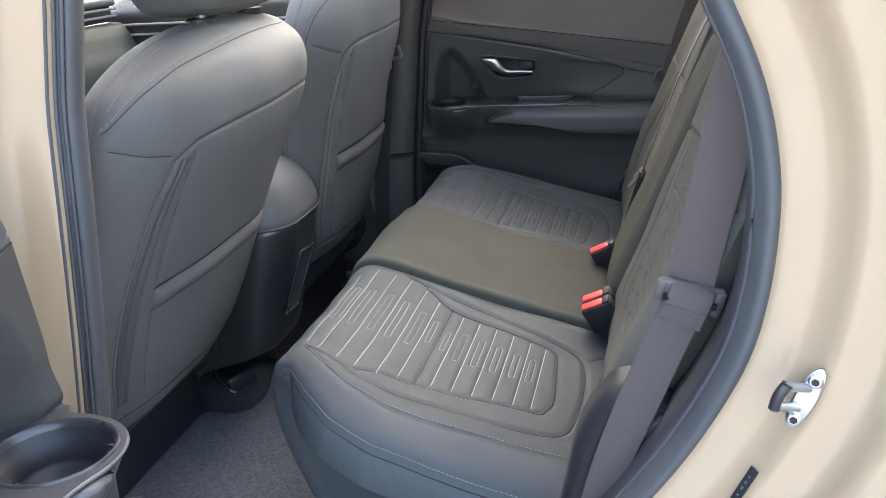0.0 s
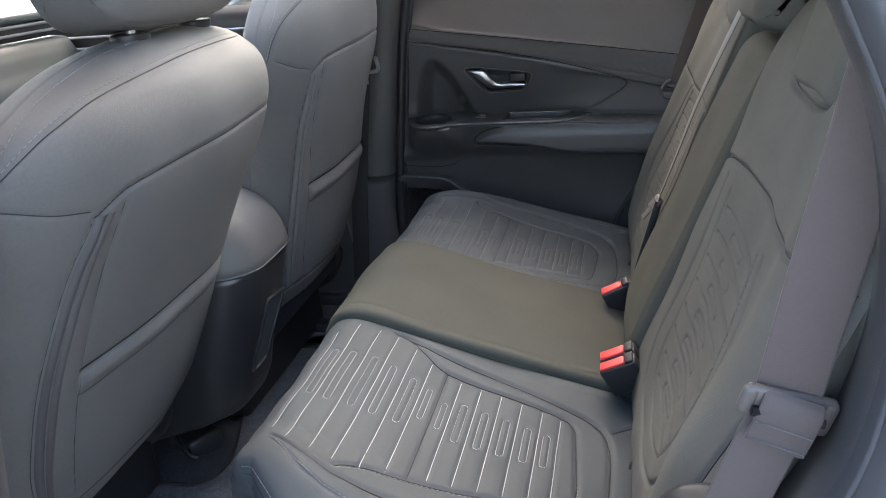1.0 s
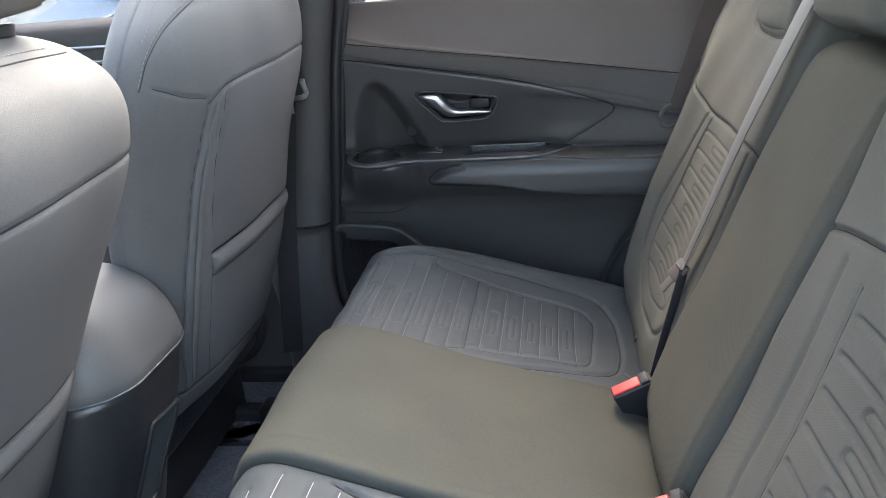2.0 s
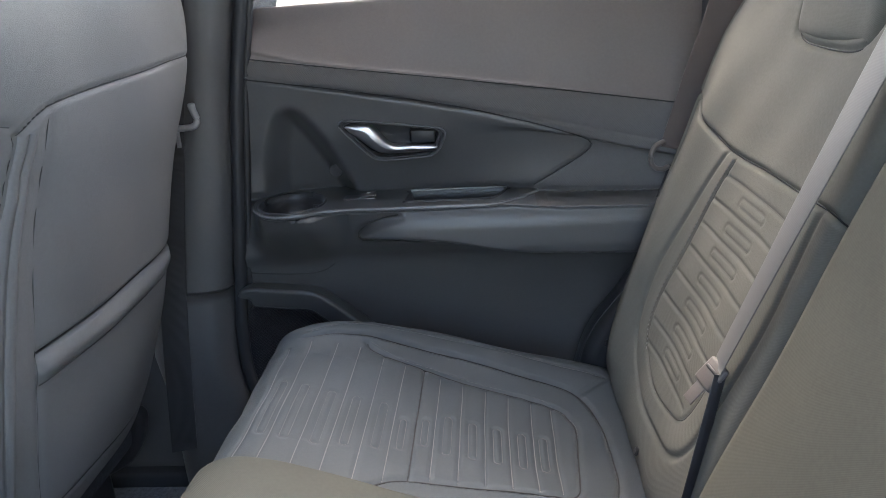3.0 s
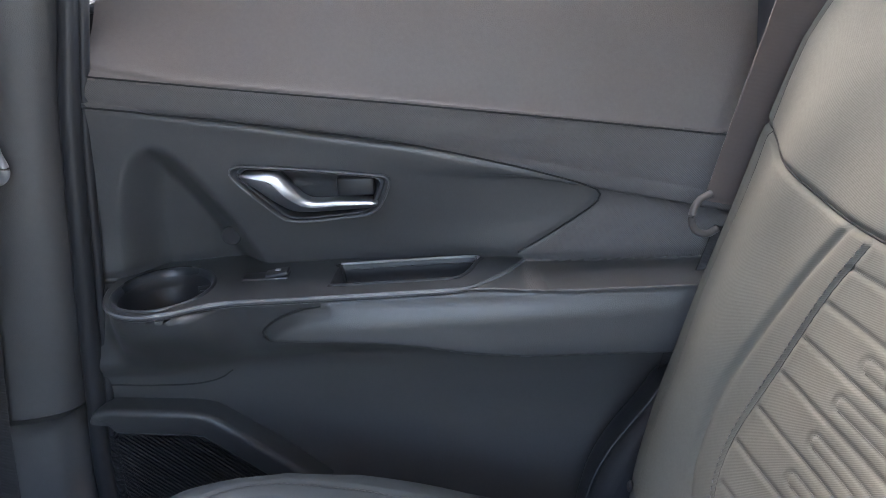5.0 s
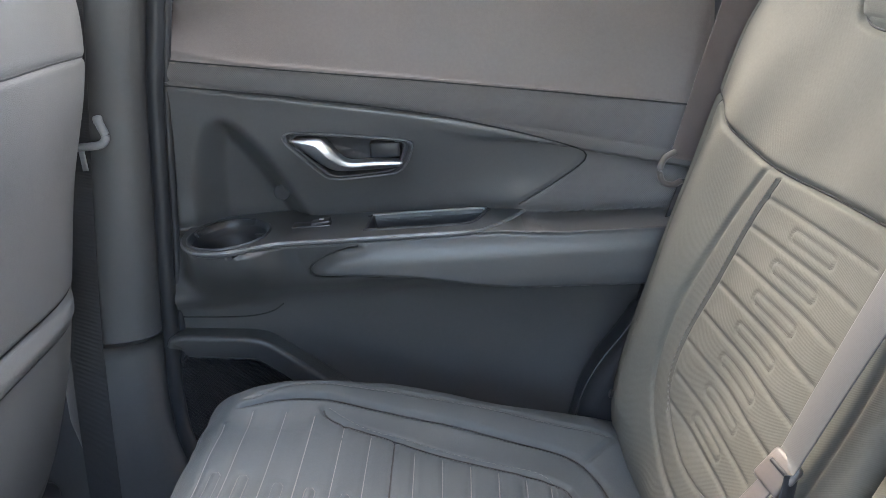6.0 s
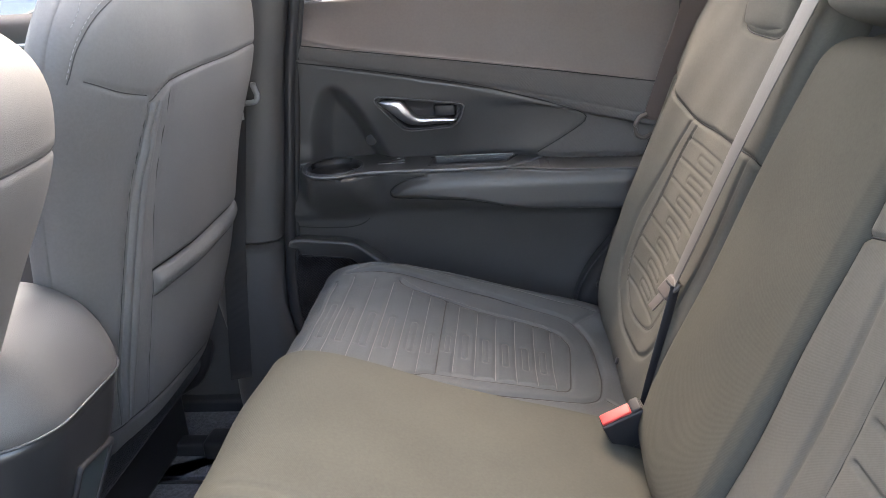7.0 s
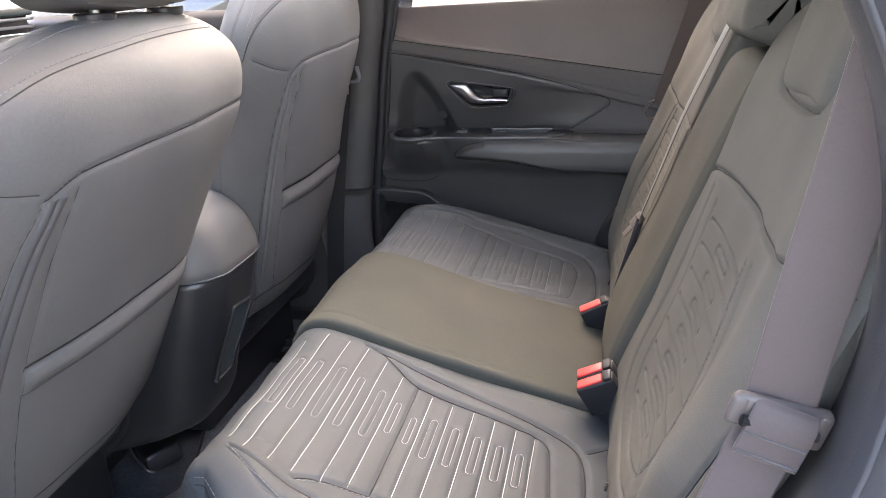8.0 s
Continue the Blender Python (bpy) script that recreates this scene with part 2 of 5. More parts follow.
def gap(px, py, line):
    """Distance from points to a polyline."""
    best = np.full(px.shape, 9.0)
    q = np.array(line, float)
    lo, hi = q.min(0) - 0.03, q.max(0) + 0.03
    near = (px > lo[0]) & (px < hi[0]) & (py > lo[1]) & (py < hi[1])
    x, y = px[near], py[near]
    d = np.full(x.shape, 9.0)
    for (ax, ay), (bx, by) in zip(q[:-1], q[1:]):
        ex, ey = bx - ax, by - ay
        t = np.clip(((x - ax) * ex + (y - ay) * ey) / (ex * ex + ey * ey + 1e-12), 0, 1)
        d = np.minimum(d, np.hypot(x - ax - t * ex, y - ay - t * ey))
    best[near] = d
    return best


def stadium(u, v0, v1, half):
    """A long loop about the line u from v0 to v1."""
    a = np.linspace(-math.pi / 2, math.pi / 2, 7)
    top = [(u + half * math.sin(k), v1 - half + half * math.cos(k)) for k in a]
    low = [(u + half * math.sin(k), v0 + half - half * math.cos(k)) for k in -a]
    return top + low + top[:1]


def inside(px, py, poly):
    """Whether points lie in a closed outline."""
    q = np.array(poly, float)
    hit = np.zeros(px.shape, bool)
    for (ax, ay), (bx, by) in zip(q, np.roll(q, -1, 0)):
        cross = (ay > py) != (by > py)
        hit ^= cross & (px < (bx - ax) * (py - ay) / (by - ay + 1e-12) + ax)
    return hit


def swell(px, py, poly, width):
    """0 outside an outline, rising smoothly to 1 at that depth inside it."""
    closed = [tuple(q) for q in poly] + [tuple(poly[0])]
    d = np.full(px.shape, 9.0)
    q = np.array(closed, float)
    for (ax, ay), (bx, by) in zip(q[:-1], q[1:]):
        ex, ey = bx - ax, by - ay
        t = np.clip(((px - ax) * ex + (py - ay) * ey) / (ex * ex + ey * ey + 1e-12), 0, 1)
        d = np.minimum(d, np.hypot(px - ax - t * ex, py - ay - t * ey))
    t = np.clip(d / width, 0, 1) * inside(px, py, poly)
    return t * t * (3 - 2 * t)


class Pad:
    """An upholstered piece: a closed outline in x and z, carried along y, with rounded ends and a relief.
    u runs along the outline from its first point; lines of the relief are given in (u, y)."""

    def __init__(self, outline, y0, y1, r0=0.02, r1=0.02, n=420, fine=1.0, step=0.003, lines=(), field=None, plan=None):
        self.p = spline(outline, n, closed=True)[:-1]
        seg = np.linalg.norm(np.diff(np.vstack([self.p, self.p[:1]]), axis=0), axis=1)
        self.u = np.r_[0, np.cumsum(seg)[:-1]]
        t = np.roll(self.p, -1, 0) - np.roll(self.p, 1, 0)
        t /= np.linalg.norm(t, axis=1)[:, None]
        area = np.sum(self.p[:, 0] * np.roll(self.p[:, 1], -1) - np.roll(self.p[:, 0], -1) * self.p[:, 1])
        self.nrm = np.stack([t[:, 1], -t[:, 0]], 1) * (1 if area > 0 else -1)
        self.turn = area > 0
        self.y0, self.y1, self.r0, self.r1 = y0, y1, r0, r1
        self.lines, self.field, self.plan, self.step = lines, field, plan, step

    def u_of(self, x=None, z=None, limit=None):
        """The u of the first outline point nearest to that x or z, below the limit."""
        k = self.u < (limit or 9)
        d = abs(self.p[k, 0] - x) if z is None else abs(self.p[k, 1] - z)
        return self.u[k][np.argmin(d)]

    def relief(self, u, y):
        out = np.zeros(u.shape)
        for line, depth, width in self.lines:
            out -= depth * np.exp(-(gap(u, y, line) / width) ** 2)
        if self.field:
            out += self.field(u, y)
        return out

    def ends(self, y):
        """How far the rounded ends draw the surface in."""
        a = np.clip((self.y0 + self.r0 - y) / self.r0, 0, 1)
        b = np.clip((y - self.y1 + self.r1) / self.r1, 0, 1)
        return -self.r0 * (1 - np.sqrt(1 - a * a)) - self.r1 * (1 - np.sqrt(1 - b * b))

    def at(self, u, y, lift=0.0):
        u, y = np.asarray(u, float), np.asarray(y, float)
        uu = np.r_[self.u, self.u[-1] + 0.001]
        pp, nn = np.vstack([self.p, self.p[:1]]), np.vstack([self.nrm, self.nrm[:1]])
        off = self.relief(u, y) + lift + self.ends(y)
        x = np.interp(u, uu, pp[:, 0]) + off * np.interp(u, uu, nn[:, 0])
        z = np.interp(u, uu, pp[:, 1]) + off * np.interp(u, uu, nn[:, 1])
        yy = self.plan(u, y) if self.plan else y
        return np.stack([x, yy, z], -1)

    def build(self):
        a = np.linspace(0, math.pi / 2, 9)
        ys = [self.y0 + self.r0 * (1 - np.sin(k)) for k in a[::-1]]
        n = max(3, int((self.y1 - self.r1 - self.y0 - self.r0) / self.step))
        mid = np.linspace(self.y0 + self.r0, self.y1 - self.r1, n)[1:-1]
        ys += list(mid)
        ys += [self.y1 - self.r1 * (1 - np.sin(k)) for k in a]
        ys = np.sort(np.array(ys))
        U, Y = np.meshgrid(self.u, ys)
        v = self.at(U, Y)
        m = len(self.u)
        f = sheet_faces(len(ys), m, True)
        if not self.turn:
            f = [q[::-1] for q in f]
        pts = v.reshape(-1, 3)
        for end, way in ((0, self.turn), (len(ys) - 1, not self.turn)):
            ring = v[end]
            mid = ring.mean(0)
            base = len(pts)
            inner = [mid + (ring - mid) * s for s in (1.0, 0.7, 0.35, 0.001)]
            pts = np.vstack([pts] + inner)
            g = [[k + base for k in q] for q in sheet_faces(4, m, True)]
            f += g if not way else [q[::-1] for q in g]
        return pts, f

    def thread(self, line, r=0.0006, lift=0.0003, n=None):
        q = np.array(line, float)
        k = n or max(2, int(np.linalg.norm(np.diff(q, axis=0), axis=1).sum() / 0.006))
        s = np.r_[0, np.cumsum(np.linalg.norm(np.diff(q, axis=0), axis=1))]
        t = np.linspace(0, s[-1], k)
        return tube(self.at(np.interp(t, s, q[:, 0]), np.interp(t, s, q[:, 1]), lift), r, 6)

    def stitches(self, line, dash=0.0042, space=0.0026, r=0.0006, lift=0.0006):
        q = spline(line, max(20, int(60 * len(line))))
        s = np.r_[0, np.cumsum(np.linalg.norm(np.diff(q, axis=0), axis=1))]
        out, t = [], 0.0
        while t + dash < s[-1]:
            k = np.array([t, t + dash / 2, t + dash])
            p = self.at(np.interp(k, s, q[:, 0]), np.interp(k, s, q[:, 1]), np.array([lift - r, lift, lift - r]))
            out.append(tube(p, r, 4))
            t += dash + space
        return join(*out)


# ---- setting: ground, cabin floor, roof, body ----
def big_sheet(name, x0, x1, y0, y1, z, mat, label, category, n=40, wave=0.0, skirt=0.02, kind="structure"):
    xs, ys = np.linspace(x0, x1, n), np.linspace(y0, y1, n)
    X, Y = np.meshgrid(xs, ys, indexing="ij")
    Z = z + wave * np.sin(X * 9.1 + 1.3) * np.cos(Y * 7.3)
    top = np.stack([X, Y, Z], -1).reshape(-1, 3)
    low = top - [0, 0, skirt]
    f = [q[::-1] for q in sheet_faces(n, n)]
    k = n * n
    f += [[a + k for a in q[::-1]] for q in f]
    rim = [i * n for i in range(n)] + [(n - 1) * n + j for j in range(1, n)] + [i * n + n - 1 for i in range(n - 2, -1, -1)] + list(range(n - 2, 0, -1))
    f += [[a, b, b + k, a + k] for a, b in zip(rim, rim[1:] + rim[:1])]
    ob = mesh_part(name, np.vstack([top, low]), f, mat)
    return tagged(ob, label, category, kind=kind)


big_sheet("ground", -400, 400, -400, 400, 0.0, CONCRETE, "pale grey concrete ground outside the car", "ground", n=12, skirt=0.1)
big_sheet("floor", -1.5, 0.62, -0.74, 0.74, 0.435, CARPET, "black carpeted cabin floor under the seats", "floor", n=60, wave=0.004)
def roof_sheet(name, x0, x1, y0, y1, z, thick, hole, mat, label, category):
    """A roof layer with a rectangular opening through it."""
    hx0, hx1, hy0, hy1 = hole
    o = [(x0, y0), (x1, y0), (x1, y1), (x0, y1)]
    h = [(hx0, hy0), (hx1, hy0), (hx1, hy1), (hx0, hy1)]
    v = [(x, y, z) for x, y in o + h] + [(x, y, z + thick) for x, y in o + h]
    f = []
    for k in range(4):
        j = (k + 1) % 4
        f += [[k, 4 + k, 4 + j, j], [8 + k, 8 + j, 12 + j, 12 + k], [k, j, 8 + j, 8 + k], [4 + k, 12 + k, 12 + j, 4 + j]]
    return tagged(mesh_part(name, v, f, mat, smooth=False), label, category, kind="structure")


# Unseen opening added in roof and headliner to light the cabin from above.
HOLE = (-0.95, 0.55, -0.48, 0.48)
roof_sheet("ceiling", -1.15, 1.9, -0.66, 0.66, 1.585, 0.03, HOLE, LINER, "light grey headliner round the glass roof", "ceiling")
roof_sheet("roof", -1.25, 2.0, -0.72, 0.72, 1.63, 0.03, HOLE, PAINT, "tan painted steel roof of the car", "roof")
added_skylight = thing("added_roof_window", (-0.1, 0, 1.66), "added tinted roof pane, unseen, letting light in over the seats", "roof window", "structure")
mesh_part("pane", *slab(-0.99, 0.59, -0.52, 0.52, 1.662, 1.668, 0.0), ROOFGLASS, added_skylight).visible_shadow = False

# far sill under the closed doors
sill = thing("sill", (-0.4, 0.74, 0.44), "black plastic sill under the far doors", "sill", "structure")
mesh_part("cover", *slab(-1.5, 0.70, 0.69, 0.80, 0.38, 0.478, 0.01), BLACK, sill)

# centre tunnel hump of the floor
hump = thing("tunnel", (-0.4, 0, 0.44), "black carpeted tunnel along the cabin floor", "floor", "structure")
yy = np.linspace(-0.2, 0.2, 25)
xx = np.linspace(-1.4, 0.1, 30)
X, Y = np.meshgrid(xx, yy, indexing="ij")
Z = 0.43 + 0.018 * np.exp(-(np.abs(Y) / 0.13) ** 4)
v = np.stack([X, Y, Z], -1).reshape(-1, 3)
mesh_part("carpet", v, [q[::-1] for q in sheet_faces(30, 25)], CARPET, hump)

# body side with the rear door opening: curve of the opening in x and z
CURVE = [(0.50, 1.56), (0.60, 1.49), (0.660, 1.41), (0.690, 1.355), (0.712, 1.305), (0.727, 1.25), (0.734, 1.19), (0.731, 1.11), (0.716, 1.035),
         (0.676, 0.942), (0.628, 0.86), (0.56, 0.76), (0.47, 0.64), (0.37, 0.545), (0.25, 0.49), (0.10, 0.47)]
side = thing("car_body_side", (0.7, -0.8, 0.3), "tan painted rear body side with the open door frame", "car body", "structure")
cur = spline(CURVE, 120)
tan = np.gradient(cur, axis=0)
tan /= np.linalg.norm(tan, axis=1)[:, None]
out = np.stack([-tan[:, 1], tan[:, 0]], 1)  # away from the opening
JAMB = [(-0.014, -0.722), (-0.012, -0.748), (0.002, -0.758), (0.028, -0.765), (0.040, -0.772), (0.050, -0.784), (0.058, -0.790), (0.085, -0.795), (0.094, -0.803), (0.100, -0.818),
        (0.108, -0.826), (0.128, -0.832), (0.138, -0.842), (0.146, -0.862), (0.156, -0.885), (0.175, -0.902), (0.22, -0.915), (0.34, -0.925), (0.7, -0.93)]
jam = spline(JAMB, 110)
V = np.stack([np.column_stack([cur[:, 0] + out[:, 0] * d, np.full(len(cur), y), cur[:, 1] + out[:, 1] * d]) for d, y in jam], 1)
mesh_part("quarter_panel", V.reshape(-1, 3), [q[::-1] for q in sheet_faces(len(cur), len(jam))], PAINT, side)

SEAL = [(-0.018, -0.700), (-0.021, -0.722), (-0.021, -0.742), (-0.017, -0.757), (-0.011, -0.763), (-0.003, -0.757), (0.000, -0.744), (-0.002, -0.726), (-0.008, -0.704)]
ring = spline(SEAL, 28, closed=True)[:-1]
V = np.stack([np.column_stack([cur[:, 0] + out[:, 0] * d, np.full(len(cur), y), cur[:, 1] + out[:, 1] * d]) for d, y in ring], 1)
seal_v, seal_f = V.reshape(-1, 3), sheet_faces(len(cur), len(ring), True)
seal = thing("door_seal", (0.65, -0.73, 0.9), "grey rubber seal round the rear door opening", "door seal")
mesh_part("strip", seal_v, seal_f, RUBBER, seal)
for nm, d, y, r in (("lip", -0.0215, -0.736, 0.0028), ("outer_lip", -0.001, -0.752, 0.0022)):
    q = np.column_stack([cur[:, 0] + out[:, 0] * d, np.full(len(cur), y), cur[:, 1] + out[:, 1] * d])
    mesh_part(nm, *tube(q, r, 8), RUBBER, seal)

# inner rear trim between seat and seal
V = []
for d, y in spline([(-0.012, -0.735), (-0.020, -0.712), (-0.022, -0.69), (-0.018, -0.66), (-0.006, -0.61), (0.012, -0.56)], 20):
    V.append(np.column_stack([cur[:, 0] + out[:, 0] * d, np.full(len(cur), y), cur[:, 1] + out[:, 1] * d]))
quarter = thing("wall_quarter_trim", (0.68, -0.7, 0.9), "dark grey plastic trim beside the rear seat", "trim panel", "structure")
V = np.stack(V, 1)[:80]
mesh_part("panel", V.reshape(-1, 3), sheet_faces(V.shape[0], V.shape[1]), PLASTIC, quarter)
vv, ff = slab(0.745, 1.9, -0.73, -0.70, 0.45, 1.16, 0.01)
mesh_part("rear_panel", vv, ff, PLASTIC, quarter)

# rear end and far side that close the cabin
closure = thing("wall_cabin_rear", (1.3, 0, 0.5), "dark trim closing the luggage space behind the seats", "wall", "structure")
for nm, b in (("rear_board", (1.88, 1.92, -0.72, 0.72, 0.45, 1.02)), ("far_board", (0.78, 1.9, 0.72, 0.76, 0.45, 1.16)), ("parcel_floor", (0.8, 1.9, -0.72, 0.72, 0.62, 0.66))):
    vv, ff = slab(*b, 0.01)
    mesh_part(nm, vv, ff, PLASTIC, closure)

# far C pillar trim, B pillars
pillar = thing("wall_pillar_trim", (0.8, 0.70, 1.2), "dark plastic pillar trim behind the rear door", "pillar", "structure")
pts = spline([(0.70, 1.0), (0.705, 1.12), (0.715, 1.28), (0.735, 1.40), (0.72, 1.6)], 30)
V = np.stack([np.column_stack([pts[:, 0] + d, np.full(30, y), pts[:, 1]]) for d, y in [(0, 0.75), (0.01, 0.715), (0.03, 0.70), (0.3, 0.70), (0.3, 0.75)]], 1)
mesh_part("panel", V.reshape(-1, 3), sheet_faces(30, 5), BLACK, pillar)

# far B pillar: a leaning post
def leaning(zs, x_of_z, prof, name, mat, parent, label="", wrap=True):
    """A post: plan profile (dx, y) carried up along x_of_z."""
    r = np.array(prof, float)
    V = np.stack([np.column_stack([x_of_z(z) + r[:, 0], r[:, 1], np.full(len(r), z)]) for z in zs], 0)
    f = sheet_faces(len(zs), len(r), wrap)
    if wrap:
        f += [list(range(len(r))), [(len(zs) - 1) * len(r) + k for k in range(len(r))]]
    return mesh_part(name, V.reshape(-1, 3), f, mat, parent, label)


farx = lambda z: np.interp(z, [0.45, 0.64, 0.72, 0.85, 1.04, 1.18, 1.30, 1.6], [-0.02, -0.052, -0.064, -0.052, -0.022, -0.005, 0.016, 0.075])
bfar = thing("wall_far_pillar", (-0.1, 0.7, 0.5), "dark grey plastic pillar trim between the far doors", "pillar", "structure")
leaning(np.linspace(0.80, 1.6, 30), farx, spline([(-0.012, 0.72), (-0.014, 0.70), (-0.03, 0.685), (-0.07, 0.675), (-0.11, 0.68), (-0.14, 0.71), (-0.14, 0.76), (-0.02, 0.76)], 30, True)[:-1], "upper_cover", PILLARTRIM, bfar)
leaning(np.linspace(0.44, 0.846, 20), lambda z: farx(max(z, 0.62)) - 0.0, spline([(-0.010, 0.72), (-0.012, 0.695), (-0.03, 0.672), (-0.07, 0.664), (-0.13, 0.668), (-0.16, 0.71), (-0.14, 0.76), (-0.02, 0.76)], 30, True)[:-1], "lower_cover", PILLARTRIM, bfar)

# Added black slab that stops outside light at the gap beside the door.
leaning(np.linspace(0.44, 1.6, 20), farx, [(-0.10, 0.776), (-0.10, 0.790), (0.036, 0.790), (0.036, 0.776)], "gap_blocker", BLACK, bfar)
sealf = thing("door_seal", (-0.05, 0.71, 0.6), "black rubber seal round the closed far door", "door seal")
path = [(0.075, 0.71, 1.6), (0.017, 0.708, 1.30), (-0.006, 0.706, 1.18), (-0.024, 0.704, 1.04), (-0.046, 0.704, 0.86), (-0.058, 0.704, 0.74), (-0.052, 0.704, 0.65), (-0.02, 0.704, 0.58), (0.05, 0.704, 0.52), (0.2, 0.704, 0.48)]
vv, ff = tube(spline(path, 90), 0.011, 12)
mesh_part("strip", vv, ff, BLACK, sealf)
vv, ff = tube(spline([(x + 0.012, 0.713, z) for x, y, z in path], 90), 0.006, 10)
mesh_part("lip", vv, ff, BLACK, sealf)

nearx = lambda z: np.interp(z, [0.45, 0.77, 1.01, 1.12, 1.29, 1.40, 1.6], [-0.10, -0.062, -0.010, 0.012, 0.044, 0.076, 0.13])
bnear = thing("wall_near_pillar", (-0.1, -0.75, 0.5), "tan painted door pillar with grey inner trim", "pillar", "structure")
leaning(np.linspace(0.44, 1.6, 40), nearx, spline([(-0.047, -0.70), (-0.055, -0.69), (-0.10, -0.670), (-0.16, -0.68), (-0.16, -0.72), (-0.05, -0.735)], 30, True)[:-1], "inner_trim", PLASTIC, bnear)
leaning(np.linspace(0.44, 1.6, 40), nearx, spline([(-0.03, -0.742), (-0.045, -0.765), (-0.065, -0.778), (-0.072, -0.80), (-0.10, -0.812), (-0.108, -0.84), (-0.2, -0.86), (-0.2, -0.74)], 40, True)[:-1], "painted_post", PAINT, bnear)
SEALRIBS = ((-0.013, -0.7485), (-0.022, -0.7495), (-0.029, -0.7535))
sealn = thing("door_seal", (0, -0.73, 0.6), "black ribbed rubber seal on the door pillar", "door seal")
leaning(np.linspace(0.44, 1.6, 60), nearx, spline([(-0.030, -0.70), (-0.016, -0.712), (-0.004, -0.730), (-0.004, -0.742), (-0.010, -0.7475), (-0.016, -0.744), (-0.020, -0.7485), (-0.024, -0.7445), (-0.028, -0.750), (-0.034, -0.757), (-0.044, -0.756), (-0.048, -0.745), (-0.046, -0.722)], 60, True)[:-1], "strip", RUBBER, sealn)
for dx, y in SEALRIBS:
    mesh_part("rib", *tube(np.array([(nearx(z) + dx, y, z) for z in np.linspace(0.45, 1.6, 40)]), 0.0022, 8), RUBBER, sealn)

# ---- striker on the body side ----
stk = thing("door_striker", (0.763, -0.785, 1.03), "zinc-plated steel door striker bolted to the jamb", "door striker")
def disc(c, ex, ey, ez, rx, ry, h, n=32, bevel=0.0015):
    c, ex, ey, ez = (np.array(k, float) for k in (c, ex, ey, ez))
    a = np.linspace(0, 2 * math.pi, n, endpoint=False)
    rows = []
    for s, hh in ((1, 0), (1, h - bevel), (1 - bevel / rx, h)):
        rows.append(c + np.outer(np.cos(a) * rx * s, ex) + np.outer(np.sin(a) * ry * s, ey) + ez * hh)
    f = [q[::-1] for q in sheet_faces(3, n, True)]
    f += [list(range(n))[::-1], [2 * n + k for k in range(n)]]
    return np.vstack(rows), f


ey = np.array((0.33, 0.0, 0.944))      # along the plate
ex = np.array((0.90, -0.30, -0.315))   # across it
ex /= np.linalg.norm(ex)
ez = np.cross(ey, ex)
ez /= np.linalg.norm(ez)
if ez[1] > 0:
    ez = -ez
sc = np.array((0.7605, -0.788, 1.030))
reach = np.array((-0.025, -0.019, 0.012))
mesh_part("plate", *disc(sc, ex, ey, ez, 0.0095, 0.033, 0.005), STEEL, stk, edge=35)
for k in (-0.021, 0.021):
    mesh_part("bolt", *disc(sc + ey * k + ez * 0.005, ex, ey, ez, 0.0062, 0.0062, 0.003), STEEL, stk, edge=35)
    mesh_part("socket", *disc(sc + ey * k + ez * 0.0078, ex, ey, ez, 0.0035, 0.0035, 0.0008, 6, 0.0003), BLACK, stk, edge=35)
loop = [sc + ey * 0.011 - reach * 0.05, sc + ey * 0.011 + reach * 0.4, sc + ey * 0.0105 + reach * 0.85, sc + ey * 0.007 + reach, sc - ey * 0.007 + reach,
        sc - ey * 0.0105 + reach * 0.85, sc - ey * 0.011 + reach * 0.4, sc - ey * 0.011 - reach * 0.05]
mesh_part("loop", *tube(spline(loop, 50), 0.0042, 10), STEEL, stk)
sleeve = [sc + ey * 0.0135 + reach * 0.93, sc + reach * 1.02, sc - ey * 0.0135 + reach * 0.93]
mesh_part("sleeve", *tube(spline(sleeve, 12), 0.0050, 10), GLOSS, stk)


# ---- far rear door, and the same door opened on the near side ----
def belt_up(x):
    return np.interp(x, [-0.1, 0.009, 0.155, 0.326, 0.5, 0.684, 0.8], [1.236, 1.221, 1.199, 1.175, 1.149, 1.12, 1.10])


def belt_low(x):
    return np.interp(x, [-0.1, 0.004, 0.15, 0.323, 0.44, 0.50, 0.8], [1.205, 1.19, 1.167, 1.135, 1.113, 1.100, 1.03])


TIP = [(-0.05, 1.199), (0.004, 1.190), (0.15, 1.167), (0.323, 1.135), (0.44, 1.105), (0.50, 1.086), (0.532, 1.074), (0.546, 1.063), (0.538, 1.048), (0.50, 1.023), (0.455, 0.997)]


